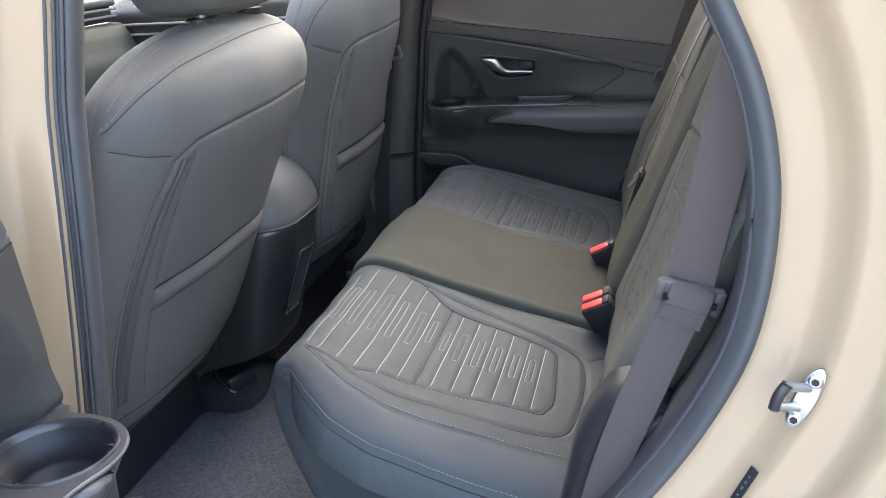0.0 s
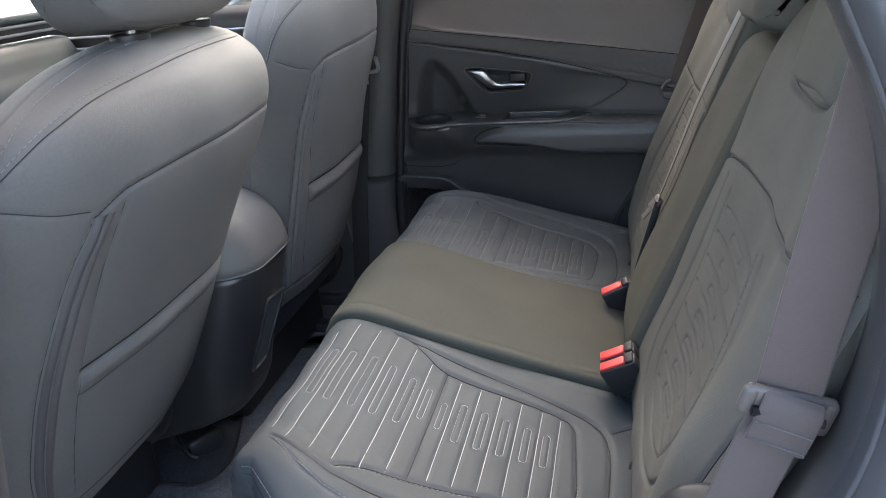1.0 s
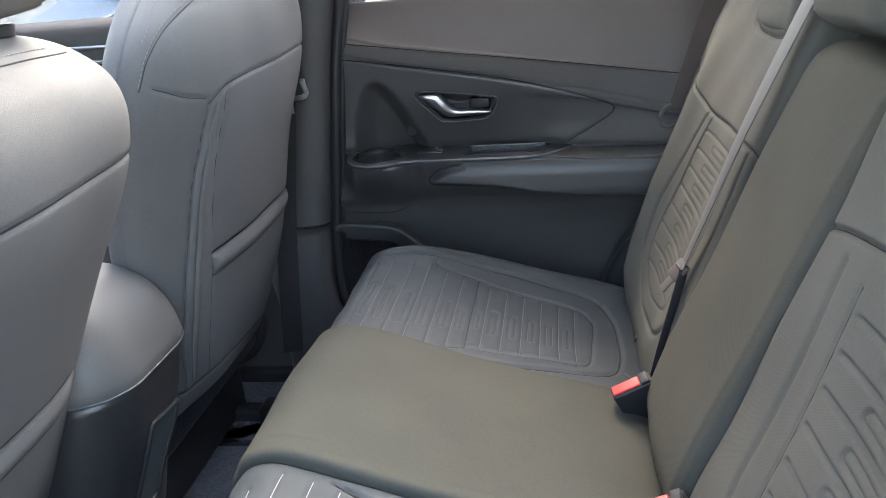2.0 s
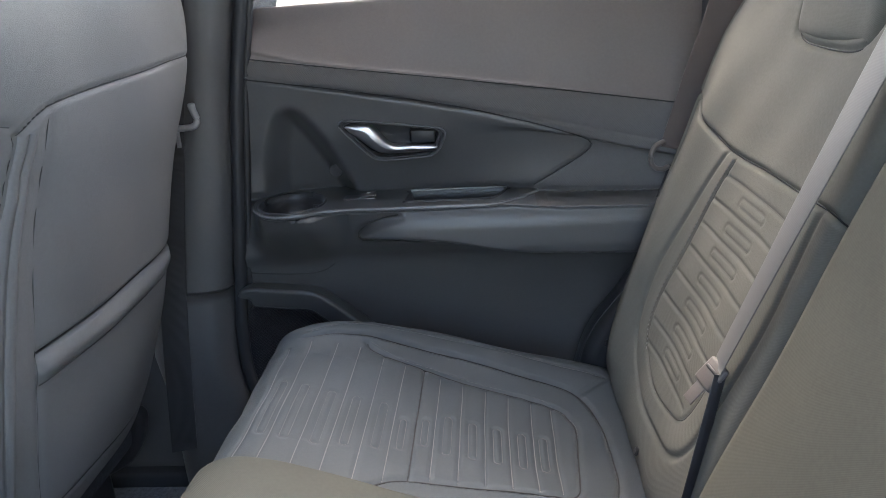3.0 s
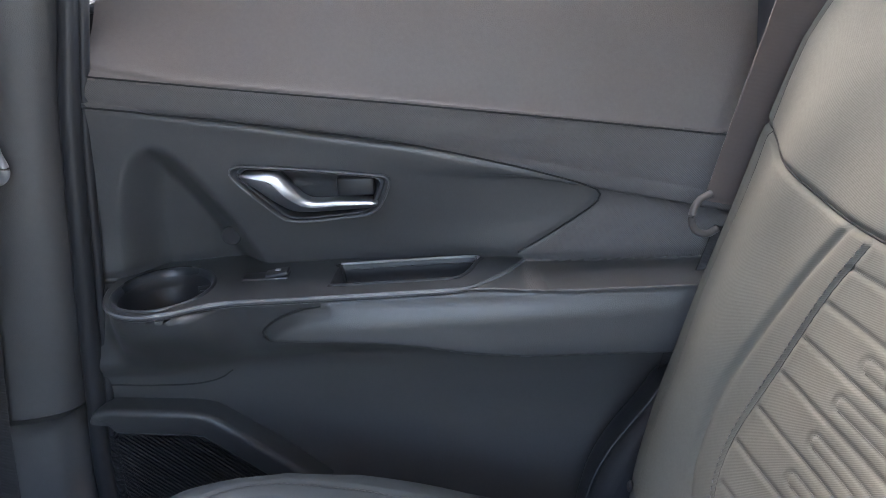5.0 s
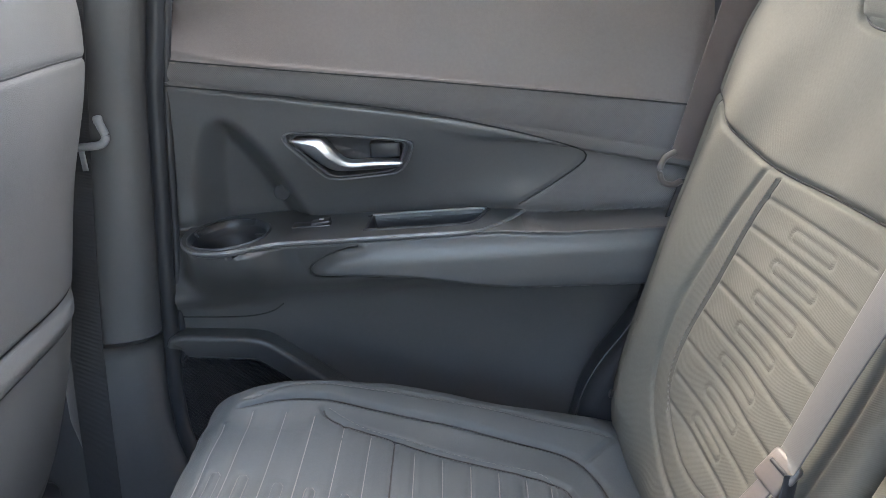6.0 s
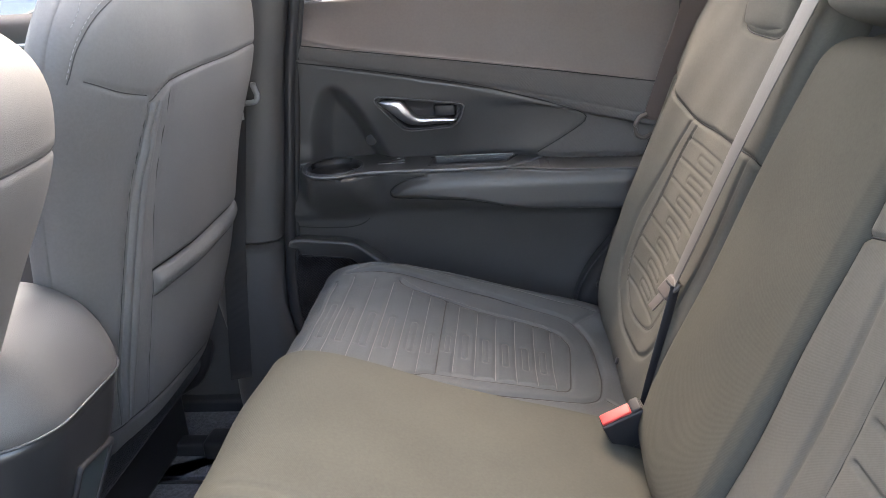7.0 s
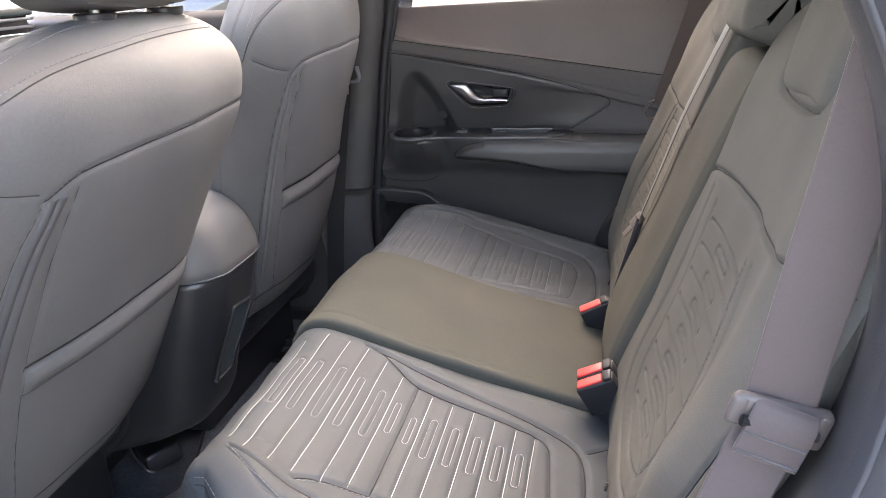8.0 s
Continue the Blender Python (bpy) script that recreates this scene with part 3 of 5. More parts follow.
def door_profile(x):
    """The inner face of the door at x, top to bottom, as (y, z)."""
    ledge = np.interp(x, [-0.06, -0.03, 0.0, 0.12, 0.16, 0.40, 0.46, 0.8], [0.722, 0.712, 0.69, 0.66, 0.646, 0.644, 0.640, 0.640])
    back = np.interp(x, [-0.06, 0.10, 0.25, 0.45, 0.8], [0.725, 0.752, 0.752, 0.73, 0.715])
    zl = np.interp(x, [-0.06, 0.42, 0.50, 0.8], [0.988, 0.988, 0.982, 0.978])
    bu, bl = belt_up(x), belt_low(x)
    top = np.interp(x, [0.0, 0.5], [1.294, 1.302])
    return [(0.765, top), (0.757, top - 0.002), (0.745, 1.264), (0.722, bu + 0.012), (0.7145, bu + 0.003), (0.7165, bu), (0.7120, bu - 0.003),
            (0.7085, 0.5 * (bu + bl)), (0.7080, bl + 0.003), (0.7105, bl), (0.7065, bl - 0.004),
            (0.7085, bl - 0.02), (0.716, 1.085), (0.5 * (0.716 + back), 1.04), (back - 0.006, zl + 0.016), (back, zl + 0.003), (back - 0.004, zl),
            (0.5 * (ledge + back), zl), (ledge + 0.004, zl), (ledge, zl - 0.002), (ledge - 0.0015, zl - 0.006), (ledge + 0.001, zl - 0.011),
            (ledge * 0.85 + 0.1053, 0.962), (ledge * 0.62 + 0.2668, 0.938), (ledge * 0.35 + 0.4563, 0.915), (0.700, 0.895), (0.708, 0.876), (0.713, 0.852), (0.718, 0.828), (0.721, 0.80),
            (0.724, 0.76), (0.722, 0.68), (0.718, 0.60), (0.722, 0.50), (0.735, 0.46)]


BEZ = [(0.147, 1.112), (0.152, 1.118), (0.168, 1.1185), (0.24, 1.110), (0.306, 1.1005), (0.317, 1.096), (0.318, 1.088), (0.308, 1.066), (0.297, 1.055), (0.285, 1.0515), (0.225, 1.0475), (0.205, 1.049), (0.193, 1.0545), (0.170, 1.081), (0.151, 1.103)]


def rear_door(m, thing_at, label):
    door = thing("car_door", thing_at, label, "car door")
    xs = np.unique(np.r_[np.linspace(-0.045, 0.20, 110), np.linspace(0.20, 0.76, 150)])
    rows = []
    for x in xs:
        pr = np.array(door_profile(x))
        rows.append(np.column_stack([np.full(260, x), spline(pr, 260)]))
    rows = np.array(rows)
    X, Z = rows[..., 0], rows[..., 2]
    up = rows[..., 1]
    # sheared front edge follows the leaning pillar
    lead = np.interp(Z, [0.45, 0.64, 0.72, 0.85, 1.04, 1.18, 1.30], [0.05, -0.035, -0.052, -0.042, -0.014, 0.004, 0.022])
    X = np.where(X < 0.1, lead + (X + 0.045) * (0.1 - lead) / 0.145, X)
    d = np.zeros_like(X)
    d += 0.0022 * np.exp(-(gap(X, Z, TIP) / 0.0022) ** 2) * (Z > 0.985)
    d += 0.0022 * np.exp(-(gap(X, Z, [(-0.06, 0.985), (0.0, 0.984)]) / 0.002) ** 2)
    NOSE = spline([(0.240, 0.9785), (0.218, 0.974), (0.190, 0.962), (0.173, 0.948), (0.171, 0.937), (0.183, 0.930), (0.24, 0.926), (0.30, 0.921), (0.348, 0.913), (0.385, 0.904)], 40)
    low = Z < 0.974
    pillow = [tuple(q) for q in NOSE] + [(0.45, 0.895), (0.62, 0.889), (0.9, 0.886), (0.9, 1.1), (0.245, 1.1)]
    zl = np.interp(X, [-0.06, 0.42, 0.50, 0.8], [0.988, 0.988, 0.982, 0.978])
    wp = swell(X, Z, pillow, 0.015) * np.clip((zl - 0.0008 - Z) / 0.003, 0, 1)
    pad_y = 0.636 + 0.014 * np.clip((Z - 0.950) / 0.036, 0, 1) ** 2 + 0.010 * np.clip((0.925 - Z) / 0.03, 0, 1) ** 2 + 0.008 * np.clip((0.31 - X) / 0.15, 0, 1) ** 2
    d += wp * (pad_y - up)
    # the cup holder's housing swells out of the card under the ledge
    drop = np.clip((Z - 0.872) / 0.105, 0, 1)
    d -= 0.052 * np.exp(-(np.abs(X - 0.064) / 0.062) ** 5) * drop * drop * (3 - 2 * drop) * (Z < 0.9868)
    d += 0.0030 * np.exp(-(gap(X, Z, NOSE) / 0.0028) ** 2) * low
    scoop = spline([(0.004, 0.995), (0.012, 1.06), (0.028, 1.115), (0.047, 1.140), (0.067, 1.147), (0.090, 1.138), (0.122, 1.100), (0.145, 1.052), (0.168, 0.995)], 40)
    d += 0.034 * swell(X, Z, [tuple(q) for q in scoop] + [(0.168, 0.95), (0.0, 0.95)], 0.042) * np.clip((Z - 0.982) / 0.006, 0, 1)
    bez = spline(BEZ, 60, True)[:-1]
    d += 0.045 * (inside(X, Z, bez) & (gap(X, Z, np.vstack([bez, bez[:1]])) > 0.0055)) * (Z > 1.0)
    rows[..., 0] = X
    rows[..., 1] = up + d
    n, k = rows.shape[:2]
    Y = rows[..., 1]
    flat = (np.abs(Z - zl) < 0.0022) & (X > 0.005) & (X < 0.452) & (Y < np.interp(X, [-0.06, 0.10, 0.25, 0.45], [0.725, 0.752, 0.752, 0.73]) - 0.003) & (Y > np.interp(X, [0.16, 0.385, 0.42, 0.452], [0.60, 0.645, 0.668, 0.712]))
    # the ledge opens into the cup holder and the pull tray
    cx, cy, zt = 0.064, 0.688, 0.9915
    px0, px1, py0, py1 = 0.250, 0.408, 0.668, 0.728
    rim = spline([(px0, py0 + 0.004), (px0 + 0.008, py0), (px1 - 0.05, py0), (px1 - 0.02, py0 + 0.006), (px1, py1 - 0.01), (px1 - 0.006, py1), (px0 + 0.012, py1), (px0 + 0.004, py1 - 0.006)], 60, True)[:-1]
    open_tray = inside(X, Y, rim)
    # split the skin by look: upper, strip, body
    cuts = []
    for i, x in enumerate(xs):
        zz = Z[i]
        cuts.append((int(np.argmax(zz < belt_up(x))), int(np.argmax(zz < belt_low(x)))))
    faces = {"upper": [], "strip": [], "body": [], "ledge": []}
    for i in range(n - 1):
        a, b = cuts[i]
        for j in range(k - 1):
            q = [i * k + j, i * k + j + 1, (i + 1) * k + j + 1, (i + 1) * k + j]
            x, z = X[i, j], Z[i, j]
            if 0.9845 < z < 0.9915 and (((x - cx) / 0.056) ** 2 + ((Y[i, j] - cy) / 0.066) ** 2 < 1 or open_tray[i, j]):
                continue
            if flat[i, j] and flat[i + 1, j + 1]:
                faces["ledge"].append(q)
            elif z > belt_up(x):
                faces["upper"].append(q)
            elif z > np.interp(x, [-0.05, 0.004, 0.15, 0.323, 0.44, 0.50, 0.532, 0.546, 0.547, 0.9], [1.199, 1.19, 1.167, 1.135, 1.105, 1.086, 1.074, 1.063, 0.985, 0.985]) or (x > 0.455 and z > np.interp(x, [0.455, 0.5, 0.538, 0.546], [0.997, 1.023, 1.048, 1.063]) and z < np.interp(x, [0.455, 0.5, 0.546], [0.985, 0.985, 0.985])) :
                faces["strip"].append(q)
            elif x > 0.455 and z > 0.984 and z < np.interp(x, [0.455, 0.5, 0.538, 0.546, 0.9], [0.997, 1.023, 1.048, 1.063, 1.3]):
                faces["strip"].append(q)
            else:
                faces["body"].append(q)
    V = rows.reshape(-1, 3)

    def sub(fs):
        used = np.unique(np.array(fs))
        remap = np.full(len(V), -1)
        remap[used] = np.arange(len(used))
        return V[used], remap[np.array(fs)].tolist()

    mesh_part("upper_panel", *sub(faces["upper"]), UPPER, door, "soft grey grained upper door panel", m=m)
    mesh_part("trim_strip", *sub(faces["strip"]), TRIM, door, "fine-checked dark trim strip", m=m)
    mesh_part("door_card", *sub(faces["body"] + faces["ledge"]), PLASTIC, door, m=m)
    # switch ledge: a plate round the cup holder and the pull tray, its front lip lightened as a highlight
    FRONT = spline([(-0.002, 0.745), (-0.001, 0.700), (0.007, 0.664), (0.022, 0.638), (0.042, 0.622), (0.064, 0.617), (0.088, 0.621), (0.112, 0.633), (0.135, 0.6405), (0.16, 0.6425), (0.22, 0.6415), (0.32, 0.6415), (0.385, 0.644), (0.415, 0.662), (0.440, 0.692), (0.458, 0.722), (0.470, 0.745)], 110)
    BACK_EDGE = [(0.46, 0.752), (0.40, 0.765), (0.25, 0.780), (0.15, 0.795), (0.06, 0.795), (0.0, 0.785)]
    loop = [tuple(q) for q in FRONT] + BACK_EDGE
    aa = np.linspace(0, 2 * math.pi, 48, endpoint=False)
    well = [(cx + 0.0515 * math.cos(k), cy + 0.0610 * math.sin(k)) for k in aa]
    bm = bmesh.new()
    for ring_pts in (loop, well, [tuple(q) for q in rim]):
        vs = [bm.verts.new((x, y, np.interp(x, [-0.06, 0.42, 0.50], [0.9915, 0.9915, 0.9865]))) for x, y in ring_pts]
        for v0, v1 in zip(vs, vs[1:] + vs[:1]):
            bm.edges.new((v0, v1))
    bmesh.ops.triangle_fill(bm, use_beauty=True, edges=bm.edges[:])
    bmesh.ops.recalc_face_normals(bm, faces=bm.faces[:])
    bm.verts.index_update()
    pv = np.array([q.co for q in bm.verts])
    pf = [[q.index for q in (g.verts if g.normal.z > 0 else list(g.verts)[::-1])] for g in bm.faces]
    bm.free()
    fr = np.column_stack([FRONT, np.interp(FRONT[:, 0], [-0.06, 0.42, 0.50], [0.9915, 0.9915, 0.9865])])
    skirt = np.stack([fr, fr - [0, 0.0006, 0.0015], fr - [0, -0.0006, 0.0075], fr - [0, -0.004, 0.0095]], 1).reshape(-1, 3)
    ledge_ob = mesh_part("switch_ledge", *join((pv, pf), (skirt, sheet_faces(len(fr), 4))), LEDGE, door, "dark satin switch ledge", edge=40, m=m)
    mesh_part("ledge_lip", *tube(fr[6:] - [0, -0.0004, 0.0032], 0.0024, 10), EDGE_GLINT, ledge_ob, m=m)
    # dark gaps between the panels
    def on_card(pts, push=0.0):
        out = []
        for x, z in pts:
            near = (np.abs(X - x) < 0.004) & (np.abs(Z - z) < 0.004) & ((Y > 0.69) | (z < 0.985))
            out.append((x, Y[near].min() - push if near.any() else 0.71, z))
        q = np.array(out)
        if len(q) > 12:
            q[2:-2, 1] = (q[:-4, 1] + q[1:-3, 1] + q[2:-2, 1] + q[3:-1, 1] + q[4:, 1]) / 5
        return q
    for line in ([q for q in spline(TIP, 90) if q[0] > 0.004], [(x, belt_up(x)) for x in np.linspace(0.012, 0.755, 80)], NOSE):
        mesh_part("panel_gap", *tube(on_card(line), 0.0011, 6), SEAM, door, m=m)
    # outer shell and window frame behind the card
    mesh_part("shell", *slab(-0.03, 0.80, 0.795, 0.90, 0.46, 1.27, 0.02), PAINT, door, m=m)
    # dark rear edge of the window opening
    # cup holder: ring, bowl and housing
    a = np.linspace(0, 2 * math.pi, 56, endpoint=False)
    def oval(rx, ry, z, ox=0.0, oy=0.0):
        return np.column_stack([cx + ox + 0.91 * rx * np.cos(a), cy + oy + 0.93 * ry * np.sin(a), np.full(56, z)])
    rows2 = [oval(0.0610, 0.0705, zt - 0.001), oval(0.0605, 0.070, zt + 0.0015), oval(0.0590, 0.0685, zt + 0.0025), oval(0.0570, 0.0665, zt + 0.0018), oval(0.0545, 0.0640, zt - 0.001), oval(0.0530, 0.0620, zt - 0.006)]
    mesh_part("cup_holder", np.vstack(rows2), [q[::-1] for q in sheet_faces(6, 56, True)], GLOSS, door, "glossy black cup holder ring", m=m)
    rows2 = [oval(0.0530, 0.0620, zt - 0.006), oval(0.0505, 0.0570, zt - 0.016), oval(0.048, 0.053, zt - 0.018), oval(0.045, 0.049, zt - 0.040, 0, 0.004), oval(0.042, 0.048, zt - 0.046, 0, 0.003), oval(0.0002, 0.0002, zt - 0.047)]
    mesh_part("cup_bowl", np.vstack(rows2), [q[::-1] for q in sheet_faces(6, 56, True)], BLACK, door, m=m)
    for k2 in (0.35, 0.62):
        p = np.array([cx + 0.046 * math.cos(k2), cy + 0.056 * math.sin(k2), zt - 0.03])
        mesh_part("cup_rib", *slab(p[0] - 0.012, p[0] + 0.003, p[1] - 0.002, p[1] + 0.002, zt - 0.03, zt - 0.012, 0.001), GLOSS, door, m=m)
    # window switch
    sw = mesh_part("window_switch", *slab(0.146, 0.198, 0.697, 0.718, 0.986, 0.9935, 0.0012), GLOSS, door, m=m, edge=30)
    mesh_part("rocker", *slab(0.172, 0.198, 0.698, 0.717, 0.993, 0.9975, 0.0016, rot=(0, -8, 0), at=(0.185, 0.7075, 0.9955)), GLOSS, sw, m=m, edge=30)
    mesh_part("window_symbol", *slab(0.183, 0.189, 0.7045, 0.7105, 0.9988, 0.9995, 0.0), WHITE, sw, "white printed symbol", m=m)
    # pull tray: a sunk pocket with a pale rim
    c2 = rim.mean(0)
    rws = []
    for s, z in ((1.04, 0.9912), (1.03, 0.9935), (1.0, 0.9938), (0.975, 0.9925), (0.95, 0.980), (0.93, 0.960), (0.02, 0.958)):
        q = c2 + (rim - c2) * s
        rws.append(np.column_stack([q, np.full(len(q), z)]))
    rws = np.vstack(rws)
    nr = len(rim)
    ff = sheet_faces(7, nr, True)
    tray = mesh_part("pull_tray", rws, ff, BLACK, door, m=m)
    back_edge = spline([(px0 + 0.004, py1 - 0.001, 0.9945), (0.33, py1, 0.9945), (px1 - 0.004, py1 - 0.001, 0.9945), (px1 - 0.001, py1 - 0.008, 0.9942)], 30)
    mesh_part("bright_edge", *tube(back_edge, 0.0016, 8), PALEGREY, tray, "pale satin edge", m=m)
    # inner handle: bezel, bowl, lever
    def y_on(x, z):
        pr = np.array(door_profile(x))
        s = np.argsort(pr[:, 1], kind="stable")
        sel = pr[s]
        sel = sel[(sel[:, 1] > 0.995)]
        return np.interp(z, sel[:, 1], sel[:, 0])
    bz = spline(BEZ, 96, True)[:-1]
    bc = bz.mean(0)
    rws = []
    for s, dy in ((1.0, 0.004), (1.0, -0.001), (0.985, -0.003), (0.955, -0.0035), (0.93, -0.001), (0.915, 0.004), (0.90, 0.004), (0.885, -0.0015), (0.86, -0.0015), (0.845, 0.004), (0.83, 0.020), (0.70, 0.030), (0.02, 0.032)):
        q = bc + (bz - bc) * s
        rws.append(np.column_stack([q[:, 0], [y_on(x, z) + dy - 0.0050 for x, z in q], q[:, 1]]))
    nb = len(bz)
    bezel_ob = mesh_part("handle_bezel", np.vstack(rws), sheet_faces(len(rws), nb, True), BEZEL, door, "black recessed door handle surround", m=m)
    # Thin rim tube paints the highlight round the bezel.
    mesh_part("bezel_line", *tube(np.vstack([rws[2], rws[2][:1]]), 0.0012, 6), EDGE_GLINT, bezel_ob, m=m)
    LEV = [(0.155, 1.109), (0.176, 1.1095), (0.196, 1.109), (0.206, 1.100), (0.216, 1.086), (0.225, 1.0765), (0.238, 1.0730), (0.262, 1.0730), (0.296, 1.0710), (0.303, 1.0665), (0.296, 1.0615), (0.262, 1.0598), (0.225, 1.0592), (0.208, 1.0618), (0.194, 1.071), (0.176, 1.088), (0.160, 1.102)]
    lv = spline(LEV, 90, True)[:-1]
    vrows = []
    ctr = spline([(0.170, 1.105), (0.19, 1.098), (0.205, 1.080), (0.225, 1.067), (0.26, 1.0665), (0.297, 1.0663)], 60)
    nearest = np.array([ctr[np.argmin(np.hypot(*(ctr - q).T))] for q in lv])
    for s, dy in ((1.0, 0.010), (1.0, -0.003), (0.9, -0.006), (0.6, -0.0085), (0.0, -0.0095)):
        q = nearest + (lv - nearest) * s
        vrows.append(np.column_stack([q[:, 0], [y_on(x, z) + dy for x, z in q], q[:, 1]]))
    mesh_part("lever", np.vstack(vrows), sheet_faces(5, len(lv), True), CHROME, bezel_ob, "satin silver pull lever", m=m)
    mesh_part("lock_block", *slab(0.258, 0.300, 0.722, 0.75, 1.074, 1.096, 0.004), BLACK, bezel_ob, m=m)
    # round plug beside the cup
    spot = (np.abs(X - 0.127) < 0.006) & (np.abs(Z - 1.028) < 0.006) & (Y > 0.69)
    yk = Y[spot].min() if spot.any() else y_on(0.127, 1.028)
    mesh_part("plug", *disc((0.127, yk + 0.001, 1.028), (1, 0, 0), (0, 0, 1), (0, -1, 0), 0.0115, 0.0115, 0.0016), BLACK, door, m=m, edge=40)
    # speaker surround and grille
    SPK = [(-0.046, 0.836), (-0.040, 0.846), (-0.024, 0.8495), (0.0, 0.8475), (0.038, 0.844), (0.068, 0.841), (0.092, 0.834), (0.115, 0.817), (0.14, 0.796), (0.162, 0.777), (0.22, 0.725)]
    SURROUND = [(0.005, 0.730), (0.003, 0.715), (0.0005, 0.695), (-0.001, 0.683), (0.0, 0.678), (0.003, 0.6755), (0.010, 0.678), (0.034, 0.690), (0.039, 0.694), (0.041, 0.702), (0.042, 0.712)]
    p = spline(SPK, 120)
    t = np.gradient(p, axis=0)
    t /= np.linalg.norm(t, axis=1)[:, None]
    inn = np.stack([t[:, 1], -t[:, 0]], 1)
    rws = [np.column_stack([p[:, 0] + inn[:, 0] * k, np.full(len(p), y), p[:, 1] + inn[:, 1] * k]) for k, y in spline(SURROUND, 44)]
    mesh_part("speaker_surround", np.stack(rws, 1).reshape(-1, 3), [q[::-1] for q in sheet_faces(len(p), 44)], PLASTIC, door, m=m)
    frame_line = np.column_stack([p[:, 0] + inn[:, 0] * 0.0405, np.full(len(p), 0.6955), p[:, 1] + inn[:, 1] * 0.0405])
    mesh_part("grille_frame", *tube(frame_line, 0.0018, 8), BLACK, door, m=m)
    line = spline([(-0.028, 0.866), (0.02, 0.862), (0.069, 0.861), (0.10, 0.867), (0.118, 0.879)], 30)
    mesh_part("panel_gap", *tube(on_card(line), 0.0010, 6), SEAM, door, m=m)
    wires = []
    for k2 in np.arange(-0.30, 0.30, 0.0062):
        for sg in (1, -1):
            xs2 = np.linspace(-0.052, 0.17, 12)
            zs2 = 0.66 + k2 + sg * 0.9 * (xs2 - 0.06)
            ok = (zs2 < np.interp(xs2, [-0.035, 0.06, 0.09, 0.12, 0.17], [0.812, 0.803, 0.790, 0.768, 0.725])) & (zs2 > 0.55)
            if ok.sum() >= 2:
                q = np.column_stack([xs2[ok], np.full(ok.sum(), 0.708 + 0.0004 * sg), zs2[ok]])
                wires.append(tube(q[[0, -1]], 0.0013, 4))
    mesh_part("speaker_grille", *join(*wires), BLACK, door, m=m)
    return door


far_door = rear_door(None, (0.35, 0.75, 0.46), "closed rear door with dark grey grained inner panel")
hinge = Vector((-0.107, -0.81, 0.0))
swing = Matrix.Translation(hinge) @ Matrix.Rotation(radians(-80), 4, "Z") @ Matrix.Translation((0.075, 0.84, 0)) @ Matrix.Diagonal((1, -1, 1, 1))
near_door = rear_door(swing, tuple(swing @ Vector((0.35, 0.75, 0.46))), "open rear door with dark grey inner panel and cup holder")

# far window glass and its frame
win = thing("window_1", (0.35, 0.76, 1.3), "tinted rear side window above the closed door", "window", "structure")
mesh_part("pane", *slab(0.0, 0.76, 0.768, 0.772, 1.28, 1.60, 0.0), GLASS, win).visible_shadow = False
mesh_part("window_sill", *slab(0.0, 0.76, 0.756, 0.766, 1.280, 1.290, 0.003), RUBBER, win)

# small data label on the jamb
lab = thing("data_label", (0.713, -0.782, 0.908), "small black data label with unreadable print on the jamb", "label")
along = Vector((0.40, 0.06, 0.915)).normalized()
outward = Vector((-0.711, -0.606, 0.357))
outward = (outward - along * outward.dot(along)).normalized()
across = along.cross(outward)
lm = Matrix((across, -outward, along)).transposed().to_4x4()
lm.translation = Vector((0.7128, -0.7820, 0.9085)) + outward * 0.0022
mesh_part("sheet", *slab(-0.0048, 0.0048, -0.0006, 0.0006, -0.038, 0.038, 0.0004), BLACK, lab, m=lm)
for k in range(9):
    mesh_part("print_bar", *slab(-0.0012, 0.0010, -0.0010, -0.0006, -0.034 + k * 0.0076, -0.030 + k * 0.0076 - 0.001 * (k % 3), 0.0), DARKTHREAD, lab, m=lm)


# ---- rear bench ----
bench = thing("rear_bench_seat", (0.35, 0, 0.45), "dark grey cloth rear bench seat with embossed quilting", "car seat")
TOP = [(0.62, 0.700), (0.57, 0.722), (0.53, 0.736), (0.473, 0.751), (0.38, 0.776), (0.28, 0.805), (0.20, 0.832), (0.145, 0.849), (0.105, 0.853), (0.075, 0.838),
       (0.058, 0.800), (0.060, 0.74), (0.088, 0.62), (0.130, 0.50), (0.17, 0.455), (0.35, 0.45), (0.58, 0.46), (0.64, 0.56)]


def widen(s, y_in):
    """Plan of a cushion: its outer edge draws in towards the front."""
    def plan(u, y):
        v = s * y
        w = np.interp(u, U_AT[::-1], W_AT[::-1])
        t = np.clip((v - 0.42) / 0.22, 0, 1)
        return s * (v - t * (0.64 - w))
    return plan


probe = Pad(TOP, -0.1, 0.1)
ux = lambda x: probe.u_of(x=x, limit=0.585)
U_AT = [0.9, 0.62, ux(0.105), ux(0.15), ux(0.2), ux(0.27), ux(0.35), ux(0.6)]
W_AT = [0.515, 0.515, 0.53, 0.572, 0.61, 0.634, 0.64, 0.64]


